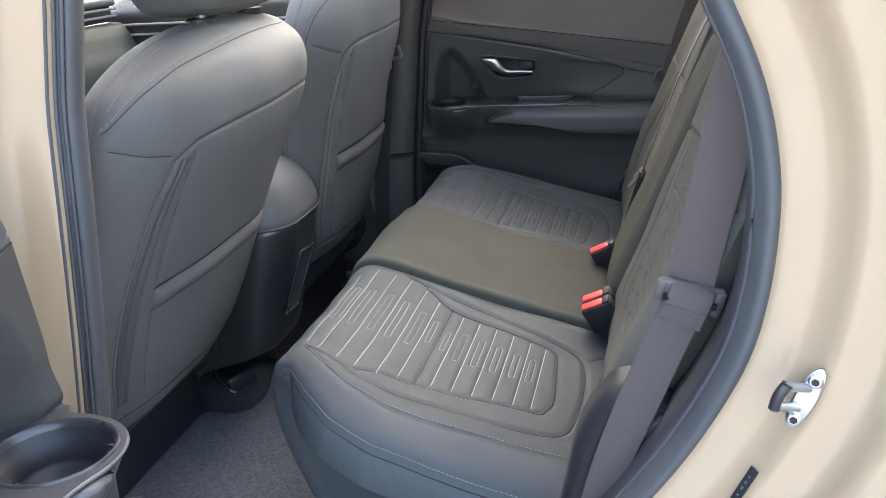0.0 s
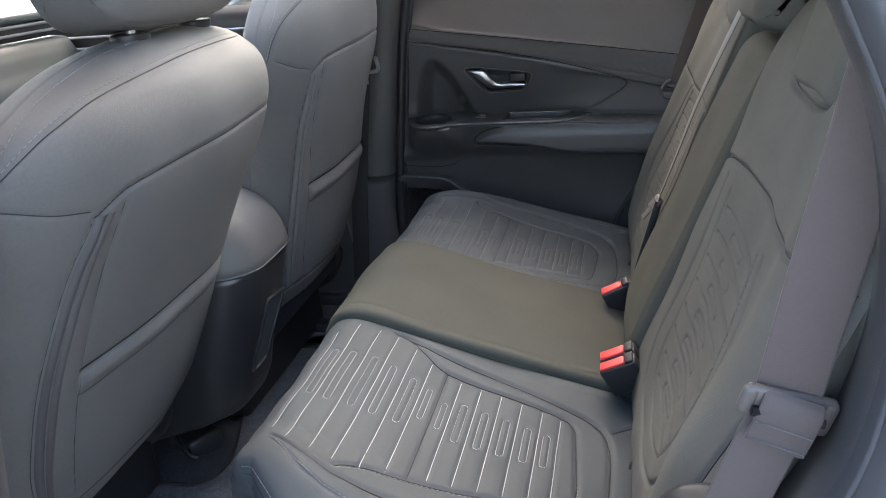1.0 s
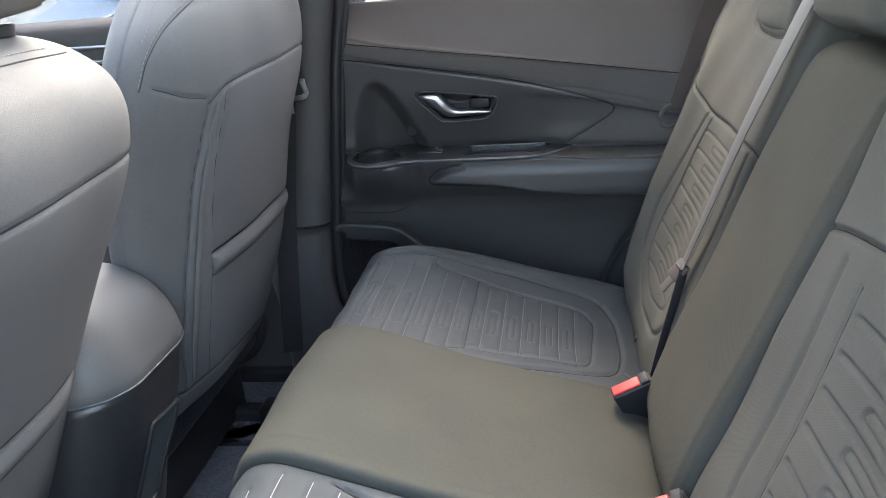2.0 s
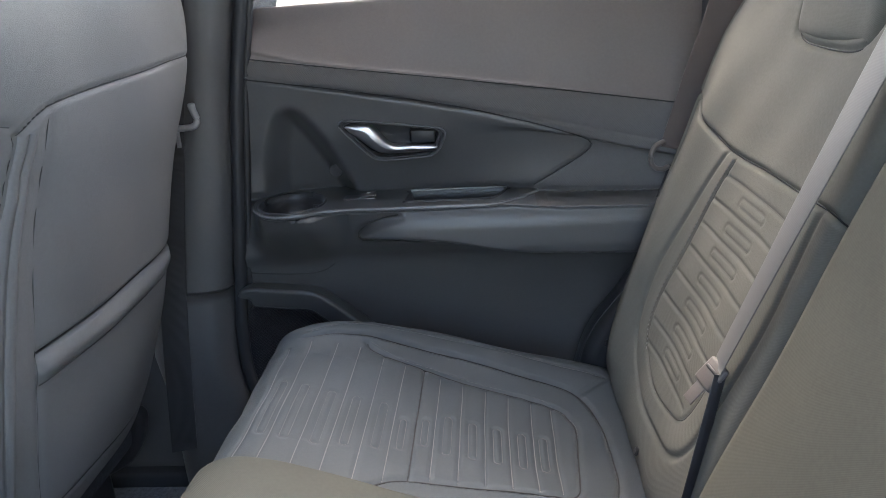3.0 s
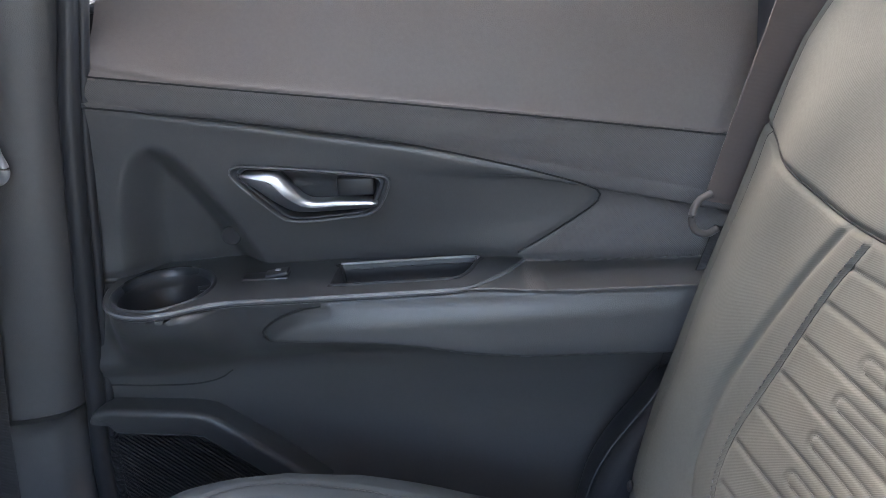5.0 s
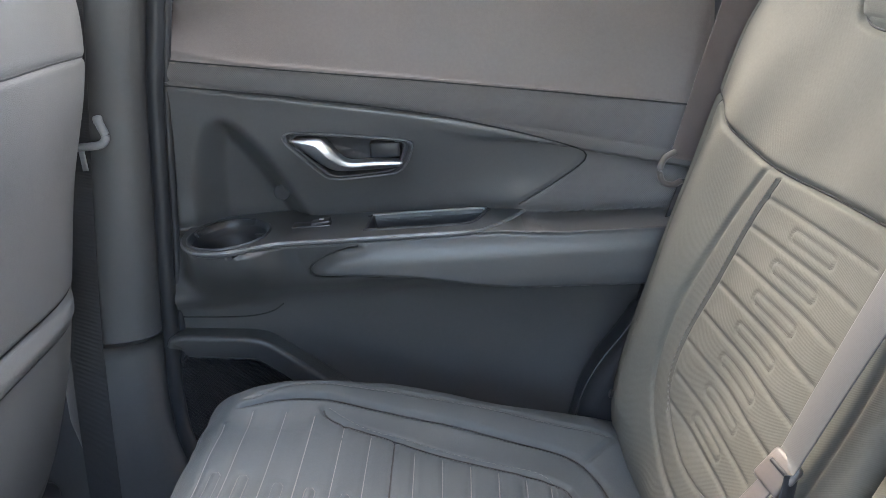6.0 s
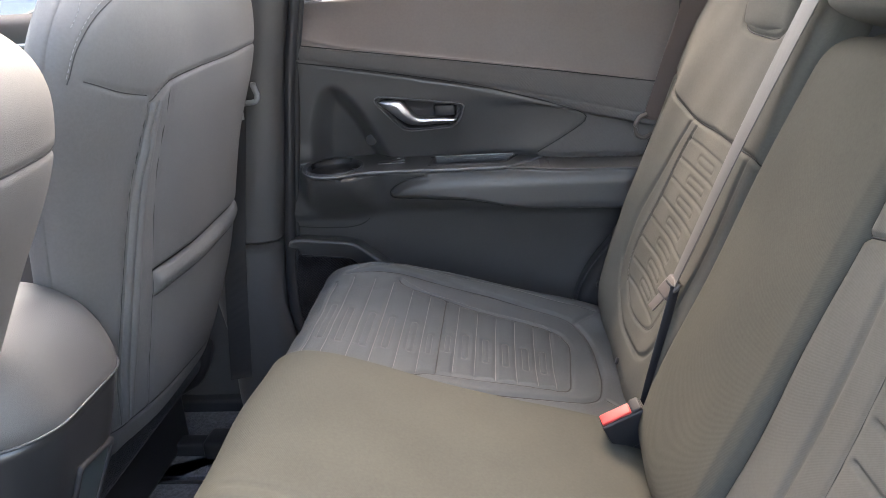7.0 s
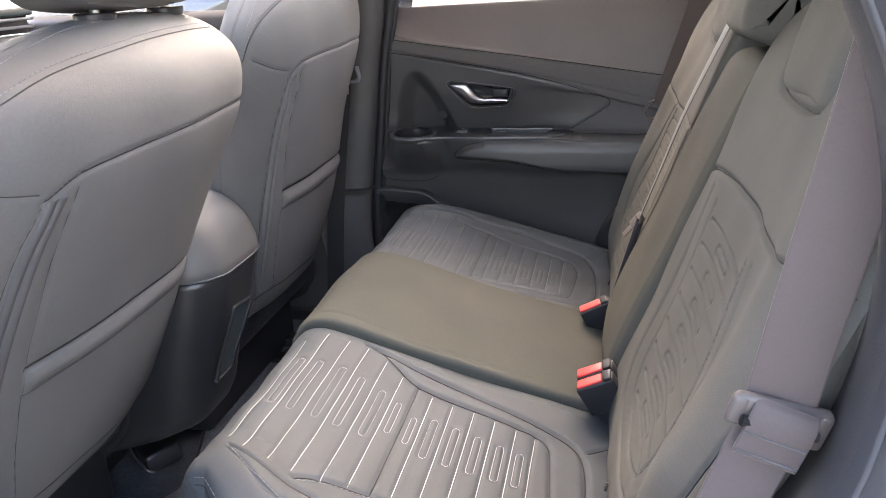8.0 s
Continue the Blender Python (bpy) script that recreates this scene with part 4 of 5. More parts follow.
def side_cushion(s, wide, name):
    """A quilted side cushion; s is the sign of y, wide the y of its inner edge."""
    def L(points):
        return [(ux(x) if x > 0.1 else ux(0.1) + (0.1 - x), s * v) for x, v in points]
    inner = lambda x: np.interp(x, [0.05, 0.187, 0.24, 0.283, 0.473], [0.152, 0.154, 0.186, 0.217, 0.250])
    outer = lambda x: np.interp(x, [0.05, 0.2, 0.285, 0.47], [0.51, 0.497, 0.468, 0.442])
    patch = L([(0.187, 0.152), (0.215, 0.165), (0.245, 0.19), (0.283, 0.217), (0.38, 0.234), (0.455, 0.247), (0.474, 0.256), (0.482, 0.28), (0.487, 0.395), (0.482, 0.425), (0.466, 0.442), (0.38, 0.455), (0.285, 0.470), (0.235, 0.478), (0.21, 0.490), (0.203, 0.502)])
    patch = [tuple(q) for q in spline(patch, 90)]
    shoe = L([(0.118, 0.512), (0.20, 0.522), (0.30, 0.516), (0.409, 0.507), (0.475, 0.498), (0.508, 0.478), (0.524, 0.44), (0.530, 0.36), (0.527, 0.285), (0.512, 0.245), (0.46, 0.222), (0.36, 0.197), (0.28, 0.182), (0.20, 0.155)])
    shoe = [tuple(q) for q in spline(shoe, 110)]
    edge = [(u, s * v) for u, v in ((ux(0.59), 0.622), (ux(0.4), 0.622), (ux(0.25), 0.622), (ux(0.12), 0.622), (ux(0.1) + 0.02, 0.622))]
    edge2 = [(u, s * v) for u, v in ((ux(0.54), 0.545), (ux(0.4), 0.556), (ux(0.28), 0.560), (ux(0.17), 0.555), (ux(0.12), 0.53))]
    front = [(ux(0.1) + 0.045, s * v) for v in np.linspace(wide, 0.62, 24)]
    mid = [(ux(0.283), s * v) for v in np.linspace(inner(0.283) + 0.002, outer(0.283) - 0.002, 12)]
    tuck = [(ux(0.53), s * 0.25), (ux(0.575), s * 0.21)]
    tuck2 = [(ux(0.505), s * 0.49), (ux(0.545), s * 0.54)]
    lines = [(patch, 0.0042, 0.0040), (shoe, 0.0050, 0.0048), (edge, 0.0040, 0.0035), (edge2, 0.0030, 0.0035), (mid, 0.0034, 0.0026), (front, 0.0035, 0.004), (tuck, 0.003, 0.003), (tuck2, 0.003, 0.003)]
    quilt = []
    rows = [0.458, 0.429, 0.3985, 0.3675, 0.337, 0.307] + [0.257, 0.2265, 0.194, 0.162, 0.130]
    for x in rows:
        a, b = inner(x) + 0.006, outer(x) - 0.008
        quilt.append([(ux(x), s * v) for v in np.linspace(a, b, 14)])
    for x in (0.100, 0.068):
        quilt.append([(ux(0.1) + (0.1 - x), s * v) for v in np.linspace(0.19, 0.47, 14)])
    gaps = [(0.4725, 0.33, 0.40)] + [(0.5 * (a + b), None, None) for a, b in zip(rows[:5], rows[1:6])] + [(0.5 * (a + b), None, None) for a, b in zip(rows[6:-1], rows[7:])] + [(0.296, 0.29, 0.35), (0.270, 0.27, 0.34), (0.115, 0.24, 0.36)]
    for x, a, b in gaps[1:]:
        i, o = inner(x), outer(x)
        a = i + (o - i) * 0.24 if a is None else a
        b = i + (o - i) * 0.60 if b is None else b
        half = 0.0052 if x not in (0.296, 0.270) else 0.0040
        quilt.append([(ux(x) + du, s * v) for du, v in stadium(0.0, a, b, half)])
    for q in quilt:
        lines.append((q, 0.0020, 0.0024))

    def shape(u, y):
        v = s * y
        top = np.clip((u - 0.02) / 0.1, 0, 1) * np.clip((ux(0.1) + 0.05 - u) / 0.1, 0, 1)
        bol = 0.012 * np.exp(-((v - 0.545) / 0.045) ** 2) - 0.030 * np.clip((v - 0.56) / 0.08, 0, 1) ** 2
        dish = -0.006 * np.exp(-((v - 0.35) / 0.11) ** 2)
        inn = -0.006 * np.clip((0.17 - v) / 0.04, 0, 1)
        puff = 0.0016 * np.cos((u - ux(0.283)) * 2 * math.pi / 0.0305) * ((v > 0.24) & (v < 0.45) & (u > ux(0.46)) & (u < ux(0.13)))
        wave = 0.0018 * np.sin(u * 31 + v * 17) * np.sin(v * 43 + 0.7)
        return top * (bol + dish + inn - 0.35 * puff) + wave
    y0, y1 = sorted((s * wide, s * 0.64))
    pad = Pad(TOP, y0, y1, 0.042 if s < 0 else 0.008, 0.008 if s < 0 else 0.042, n=640, step=0.0026, lines=lines, field=shape, plan=widen(s, wide))
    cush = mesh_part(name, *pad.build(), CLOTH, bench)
    # Pale tubes paint the light caught by pressed lines, duller on the far side.
    for q in quilt:
        mesh_part("embossed_line", *pad.thread(q, 0.0007 if len(q) == 14 else 0.0005, 0.0001), (NEAR_GLINT if len(q) == 14 else NEAR_LOOP_GLINT) if s < 0 else (FAR_GLINT if len(q) == 14 else DARKTHREAD), cush)
    for q in (patch, shoe, mid, edge, tuck):
        mesh_part("seam", *pad.thread(q, 0.0007 if q is edge else 0.0011, 0.0004), SEAM, cush)
    # Same stitching both sides; the far thread is darkened for its lesser light.
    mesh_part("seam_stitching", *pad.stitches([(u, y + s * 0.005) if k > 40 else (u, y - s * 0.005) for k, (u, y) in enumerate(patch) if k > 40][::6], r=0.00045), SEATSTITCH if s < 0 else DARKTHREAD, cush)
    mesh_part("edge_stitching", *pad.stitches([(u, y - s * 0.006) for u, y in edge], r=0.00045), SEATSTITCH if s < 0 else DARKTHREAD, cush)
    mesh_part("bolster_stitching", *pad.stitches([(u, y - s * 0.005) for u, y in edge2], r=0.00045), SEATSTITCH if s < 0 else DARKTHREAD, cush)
    return pad, cush


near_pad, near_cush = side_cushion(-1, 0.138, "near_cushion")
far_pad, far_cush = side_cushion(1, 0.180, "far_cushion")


def mid_shape(u, y):
    c = (y - 0.02) / 0.155
    top = np.clip((u - 0.03) / 0.12, 0, 1)
    return 0.010 + top * (0.004 * (1 - c ** 2)) + 0.0015 * np.sin(u * 23 + 1) * np.sin(y * 31) - 0.010 * np.clip((0.10 - u) / 0.1, 0, 1)


mid_lines = [([(ux(0.1) + 0.045, y) for y in np.linspace(-0.135, 0.178, 14)], 0.003, 0.004), ([(ux(0.58), -0.118), (ux(0.4), -0.122), (ux(0.2), -0.118), (ux(0.1), -0.112)], 0.0015, 0.003)]
mid_pad = Pad(TOP, -0.1385, 0.1815, 0.009, 0.009, n=420, step=0.004, lines=mid_lines, field=mid_shape)
mesh_part("middle_cushion", *mid_pad.build(), PLAIN, bench, "plain olive-grey cloth middle cushion")
# piping between the cushions
for yv, pd in ((-0.1405, near_pad), (0.1825, far_pad)):
    pts = probe.at(np.linspace(ux(0.58), ux(0.1) + 0.25, 80), np.full(80, yv), 0.001)
    mesh_part("piping", *tube(pts, 0.0030, 8), CLOTH, bench)

# backrests: height along the recline from the fold
LEAN_B = radians(18.5)
SB, CB = math.sin(LEAN_B), math.cos(LEAN_B)


def bk(h, n):
    """A point of the backrest's section: h up the recline, n out of it towards the front."""
    return (0.560 + h * SB - n * CB, 0.750 + h * CB + n * SB)


BACK = [bk(*q) for q in ((-0.06, -0.03), (-0.02, -0.004), (0.03, 0.006), (0.10, 0.008), (0.2, 0.004), (0.3, 0.001), (0.40, 0.0), (0.50, -0.002), (0.57, -0.010), (0.615, -0.030), (0.635, -0.062), (0.625, -0.10), (0.58, -0.125), (0.3, -0.13), (0.0, -0.13), (-0.06, -0.10))]
bprobe = Pad(BACK, -0.1, 0.1)
bu0 = bprobe.u_of(z=bk(0.0, 0.004)[1], limit=0.3)
uh = lambda h: bu0 + h


def backrest(s, inn, outr, name, far):
    H = lambda pts: [(uh(h), s * v) for h, v in pts]
    zz = lambda z: (z - 0.75) / CB
    yoke = [tuple(q) for q in spline(H([(zz(1.100), inn), (zz(1.106), 0.17), (zz(1.104), 0.25), (zz(1.103), 0.34), (zz(1.101), 0.42), (zz(1.106), 0.50), (zz(1.126), 0.60), (zz(1.15), 0.68)] if far else
                     [(zz(1.108), inn), (zz(1.120), 0.17), (zz(1.128), 0.25), (zz(1.131), 0.34), (zz(1.128), 0.44), (zz(1.132), 0.52), (zz(1.145), 0.60), (zz(1.16), 0.68)]), 60)]
    qo = lambda h: np.interp(h, [0.03, 0.10, 0.165, 0.23, 0.305, 0.39], [0.36, 0.455, 0.478, 0.470, 0.452, 0.43])
    qi = lambda h: np.interp(h, [0.03, 0.10, 0.165, 0.39], [0.34, 0.265, 0.240, 0.225])
    quad = [tuple(q) for q in spline(H([(zz(1.095), 0.430), (0.305, 0.452), (0.23, 0.470), (0.165, 0.480), (0.115, 0.466), (0.085, 0.430), (0.072, 0.36), (0.085, 0.28), (0.12, 0.245), (0.2, 0.234), (zz(1.095), 0.222)]), 110)]
    wing = [tuple(q) for q in spline(H([(zz(1.098), 0.462), (0.305, 0.492), (0.23, 0.512), (0.165, 0.520), (0.10, 0.508), (0.055, 0.45), (0.04, 0.36), (0.05, 0.26), (0.10, 0.205), (0.2, 0.190), (zz(1.10), 0.180)]), 110)]
    sideseam = H([(0.02, 0.606), (0.15, 0.628), (0.3, 0.645), (0.45, 0.655), (0.6, 0.655)])
    lines = [(yoke, 0.0045, 0.0035), (quad, 0.0018, 0.0026), (wing, 0.0034, 0.0046), (sideseam, 0.003, 0.003)]
    quilt = []
    hs = [0.343, 0.310, 0.276, 0.241, 0.204, 0.168, 0.132, 0.102]
    for h in hs:
        quilt.append(H([(h, v) for v in np.linspace(qi(h) + 0.008, qo(h) - 0.004, 14)]))
    for a, b in zip(hs[:-1], hs[1:]):
        h = 0.5 * (a + b)
        i, o = qi(h), qo(h)
        quilt.append(H([(q[0], q[1]) for q in stadium(h, i + (o - i) * 0.30, i + (o - i) * 0.66, 0.0055)]))
    for q in quilt:
        k = 0.5 if far else 1.15
        lines.append((q, 0.0034 * k, 0.0024) if len(q) == 14 else (q, 0.0024 * k, 0.0018))
    head = [tuple(q) for q in spline(H([(0.66, 0.225), (0.56, 0.232), (0.525, 0.245), (0.512, 0.275), (0.510, 0.34), (0.514, 0.40), (0.53, 0.425), (0.58, 0.44), (0.66, 0.445)]), 60)]
    lines.append((head, 0.006, 0.004))

    def shape(u, y):
        v, h = s * y, u - bu0
        front = np.clip((u - bu0 + 0.03) / 0.06, 0, 1) * np.clip((0.66 - u) / 0.05, 0, 1)
        bol = 0.022 * np.exp(-((v - 0.575) / 0.055) ** 2) * np.clip(1 - abs(h - 0.2) / 0.42, 0, 1)
        dish = -0.008 * np.exp(-((v - 0.35) / 0.12) ** 2) * np.clip(h / 0.1, 0, 1)
        wave = 0.0018 * np.sin(u * 27 + v * 13) * np.sin(v * 37 + 0.3)
        return front * (bol + dish) + wave

    def plan(u, y):
        v, h = s * y, u - bu0
        t = np.clip((v - 0.40) / 0.28, 0, 1)
        w = np.interp(h, [-0.05, 0.0, 0.06, 0.13, 0.25, 0.4, 0.5, 0.6, 0.66, 0.8], [0.60, 0.615, 0.625, 0.640, 0.655, 0.662, 0.66, 0.63, 0.60, 0.60])
        return s * (v - t * (0.68 - w))
    y0, y1 = sorted((s * inn, s * 0.68))
    pad = Pad(BACK, y0, y1, 0.020, 0.020, n=860, step=0.0026, lines=lines, field=shape, plan=plan)
    ob = mesh_part(name, *pad.build(), LITCLOTH, bench)
    for q in (yoke, sideseam, head):
        mesh_part("seam", *pad.thread(q, 0.0010, 0.0005), SEAM, ob)
    mesh_part("seam", *pad.thread(quad, 0.0006, 0.0002), CREASE_SHADE, ob)
    for q in quilt:
        mesh_part("embossed_line", *pad.thread(q, 0.0005, -0.0002), CREASE_SHADE, ob)
    mesh_part("seam_stitching", *pad.stitches([(u, y + s * 0.005) for u, y in quad[:45:6]]), DARKTHREAD, ob)
    for h, v in ((0.020, 0.648), (-0.004, 0.34)):
        p = pad.at(uh(h), s * v, 0.002)
        mesh_part("clip_button", *disc(p, (0, 1, 0), (SB, 0, CB), (-CB, 0, SB), 0.006, 0.006, 0.003, 20), BLACK, ob, edge=40)
    return pad, ob


far_back, fb = backrest(1, 0.142, 0.68, "far_backrest", True)
near_back, nb = backrest(-1, 0.110, 0.68, "near_backrest", False)

# headrests set into the backrests
def headrest(y0, y1, h0, h1, n0, n1, name, mat):
    o = [bk(*q) for q in ((h0, n0 + 0.012), (h0 - 0.004, 0.5 * (n0 + n1)), (h0, n1 - 0.012), (h0 + 0.018, n1), (0.5 * (h0 + h1), n1 + 0.006), (h1 - 0.03, n1 - 0.004), (h1, n1 - 0.03), (h1, n0 + 0.03), (h1 - 0.03, n0), (h0 + 0.02, n0))]
    pad = Pad(o, y0, y1, 0.03, 0.03, n=160, step=0.006, field=lambda u, y: 0.002 * np.sin(u * 30) * np.sin(y * 40))
    return mesh_part(name, *pad.build(), mat, bench)


headrest(0.228, 0.438, 0.516, 0.70, -0.09, -0.004, "headrest", LITCLOTH)
headrest(-0.438, -0.228, 0.516, 0.70, -0.09, -0.004, "headrest", LITCLOTH)
headrest(-0.095, 0.105, 0.548, 0.70, -0.06, 0.03, "headrest", LITCLOTH)
# fold-down armrest and the recess behind it
ARM = [bk(*q) for q in ((0.0, -0.06), (0.0, 0.000), (0.015, 0.016), (0.06, 0.021), (0.2, 0.014), (0.35, 0.004), (0.46, -0.002), (0.505, -0.008), (0.526, -0.024), (0.532, -0.045), (0.52, -0.07), (0.3, -0.085), (0.1, -0.085))]
arm_pad = Pad(ARM, -0.118, 0.136, 0.022, 0.022, n=260, step=0.005, field=lambda u, y: 0.004 * (1 - ((y - 0.009) / 0.13) ** 2) + 0.0015 * np.sin(u * 25) * np.sin(y * 33 + 1),
              lines=[([(u, -0.104) for u in np.linspace(0.03, 0.62, 30)], 0.0015, 0.0025), ([(u, 0.122) for u in np.linspace(0.03, 0.62, 30)], 0.0015, 0.0025)])
mesh_part("armrest", *arm_pad.build(), PLAIN, bench, "raised olive-grey cloth centre armrest")
o = [bk(*q) for q in ((0.0, -0.14), (0.0, -0.075), (0.3, -0.065), (0.54, -0.055), (0.60, -0.07), (0.62, -0.14), (0.3, -0.15))]
mesh_part("recess_board", *Pad(o, -0.13, 0.15, 0.01, 0.01, n=120, step=0.02).build(), CLOTH, bench)

# side bolster covers beside the backrests
for s, nm in ((1, "bolster_cover"), (-1, "bolster_cover")):
    cov = thing(nm, (0.58, s * 0.66, 0.5), "black grained plastic cover beside the rear backrest", "trim cover")
    if s > 0:
        o = [(0.520, 0.66), (0.522, 0.72), (0.545, 0.775), (0.585, 0.83), (0.606, 0.86), (0.63, 0.868), (0.66, 0.86), (0.70, 0.80), (0.70, 0.62), (0.60, 0.60)]
    else:
        o = [(0.512, 0.62), (0.522, 0.74), (0.537, 0.82), (0.551, 0.885), (0.577, 0.936), (0.606, 0.954), (0.650, 0.94), (0.70, 0.80), (0.70, 0.62), (0.60, 0.58)]
    y0, y1 = (0.632, 0.705) if s > 0 else (-0.682, -0.610)
    p = Pad(o, y0, y1, 0.022, 0.022, n=160, step=0.006, lines=[([(u, s * 0.655) for u in np.linspace(0.0, 0.6, 30)], 0.0025, 0.002)])
    mesh_part("cover", *p.build(), BLACK, cov)
    mesh_part("piping", *p.thread([(u, s * 0.655) for u in np.linspace(0.02, 0.45, 30)], 0.0022, 0.0005), RUBBER, cov)
    if s < 0:
        o2 = [(0.60, 0.60), (0.60, 0.86), (0.628, 0.922), (0.668, 0.926), (0.72, 0.90), (0.74, 0.60)]
        mesh_part("lower_cover", *Pad(o2, -0.690, -0.62, 0.01, 0.01, n=90, step=0.01).build(), BLACK, cov)


# ---- buckles ----
def buckle(name, at, buttons, label, yaw=0.0):
    b = thing(name, at, label, "seat belt buckle")
    m = Matrix.Translation(at) @ Euler((radians(12), radians(-26), radians(yaw))).to_matrix().to_4x4()
    w = 0.0255
    for k in range(buttons):
        y = (k - (buttons - 1) / 2) * w
        body = mesh_part("body", *slab(-0.022, 0.036, y - 0.0122, y + 0.0122, -0.05, 0.004, 0.003), BLACK, b, m=m, edge=40)
        mesh_part("press_button", *slab(-0.020, 0.020, y - 0.0085, y + 0.0085, 0.000, 0.0075, 0.0022), RED, body, "red plastic release button", m=m, edge=40)
        mesh_part("slot_rim", *slab(0.021, 0.034, y - 0.0105, y + 0.0105, 0.000, 0.0085, 0.002), BLACK, body, m=m, edge=40)
    mesh_part("boot", *slab(-0.012, 0.03, -0.012 * buttons, 0.012 * buttons, -0.10, -0.045, 0.006), BLACK, b, m=m, edge=40)
    return b


buckle("seat_belt_buckle", (0.530, -0.150, 0.795), 2, "black double belt buckle with two red buttons on the cushion", -4)
buckle("seat_belt_buckle", (0.523, 0.120, 0.787), 1, "black single belt buckle with one red button on the cushion", 4)

# ---- belts ----
near_belt = thing("seat_belt", (0.6, -0.66, 0.72), "mauve-grey woven rear seat belt hanging with its tongue", "seat belt")
mesh_part("shoulder_strap", *ribbon([(0.735, -0.655, 1.47), (0.706, -0.660, 1.30), (0.686, -0.664, 1.19), (0.666, -0.668, 1.075)], [(0.95, -0.12, -0.25)] * 2, [0.05, 0.049, 0.048, 0.047], 0.0013), WEB, near_belt)
mesh_part("lap_strap", *ribbon([(0.666, -0.672, 1.072), (0.645, -0.680, 1.02), (0.597, -0.698, 0.89), (0.574, -0.704, 0.81), (0.552, -0.700, 0.70)], [(0.95, -0.15, -0.25), (0.96, -0.10, -0.2)], [0.045, 0.044, 0.038, 0.034], 0.0013), LAPWEB, near_belt)
mesh_part("sewn_loop", *ribbon([(0.669, -0.678, 1.082), (0.668, -0.683, 1.077), (0.664, -0.686, 1.066), (0.656, -0.686, 1.042)], [(0.95, -0.15, -0.25)] * 2, 0.0435, 0.0028), LAPWEB, near_belt)
for z, x in ((1.060, 0.6615), (1.0455, 0.6575)):
    mesh_part("bar_tack", *tube([(x - 0.0205, -0.6855, z + 0.005), (x + 0.0195, -0.6915, z - 0.0055)], 0.0007, 6), DARKTHREAD, near_belt)
tg = Matrix.Translation((0.666, -0.672, 1.070)) @ Euler((radians(8), radians(14), radians(6))).to_matrix().to_4x4()
body = mesh_part("tongue", *slab(-0.034, 0.034, -0.004, 0.005, -0.012, 0.014, 0.004), TONGUE, near_belt, "grey plastic-covered belt tongue", m=tg, edge=50)
mesh_part("slot_bar", *tube([(-0.027, -0.0075, -0.004), (0.027, -0.0075, -0.004)], 0.004, 8), BLACK, body, m=tg)
mesh_part("tongue_end", *slab(0.024, 0.036, -0.005, 0.004, -0.020, 0.012, 0.0042), TONGUE, body, m=tg, edge=50)
mesh_part("tongue_end", *slab(-0.036, -0.024, -0.005, 0.004, -0.012, 0.013, 0.0042), TONGUE, body, m=tg, edge=50)

mid_belt = thing("seat_belt", (0.6, 0.14, 0.8), "pale grey centre seat belt lying between the backrests", "seat belt")
mesh_part("strap", *ribbon([(0.800, 0.165, 1.44), (0.735, 0.176, 1.285), (0.672, 0.176, 1.137), (0.634, 0.195, 1.02), (0.606, 0.207, 0.935)], [(-0.09, 0.99, 0.0), (0.1, 0.99, 0.0)], [0.046, 0.042, 0.038, 0.033], 0.0013), PALE, mid_belt)
mesh_part("lower_strap", *ribbon([(0.606, 0.197, 0.932), (0.590, 0.180, 0.88), (0.572, 0.162, 0.82), (0.556, 0.152, 0.75)], [(0.9, 0.3, -0.3)] * 2, 0.014, 0.0013), BLACK, mid_belt)
mt = Matrix.Translation((0.594, 0.208, 0.918)) @ Euler((radians(10), radians(38), radians(18))).to_matrix().to_4x4()
clasp = mesh_part("tongue", *slab(-0.004, 0.004, -0.015, 0.015, -0.004, 0.026, 0.0036), TONGUE, mid_belt, "grey plastic belt tongue", m=mt, edge=50)
mesh_part("slot_bar", *slab(-0.0055, 0.0055, -0.010, 0.010, 0.013, 0.017, 0.0018), BLACK, clasp, m=mt, edge=50)
mesh_part("tongue_blade", *slab(-0.0012, 0.0012, -0.008, 0.008, -0.026, -0.003, 0.001), TONGUE, clasp, "belt tongue blade", m=mt, edge=50)

far_belt = thing("seat_belt", (0.62, 0.67, 0.8), "mauve-grey woven seat belt beside the far backrest", "seat belt")
mesh_part("shoulder_strap", *ribbon([(0.765, 0.662, 1.40), (0.724, 0.664, 1.255), (0.690, 0.665, 1.152), (0.658, 0.666, 1.060)], [(0.97, -0.1, -0.22)] * 2, [0.050, 0.049, 0.044, 0.032]), WEB, far_belt)
mesh_part("lap_strap", *ribbon([(0.668, 0.680, 1.03), (0.650, 0.686, 0.97), (0.628, 0.688, 0.90), (0.60, 0.684, 0.80)], [(0.9, 0.4, -0.3)] * 2, 0.020), DARKWEB, far_belt)
mesh_part("guide_hook", *tube(spline([(0.648, 0.660, 1.072), (0.634, 0.656, 1.066), (0.627, 0.654, 1.052), (0.631, 0.655, 1.036), (0.644, 0.657, 1.030), (0.656, 0.660, 1.034)], 30), 0.0040, 10), TONGUE, far_belt, "grey plastic belt tongue")


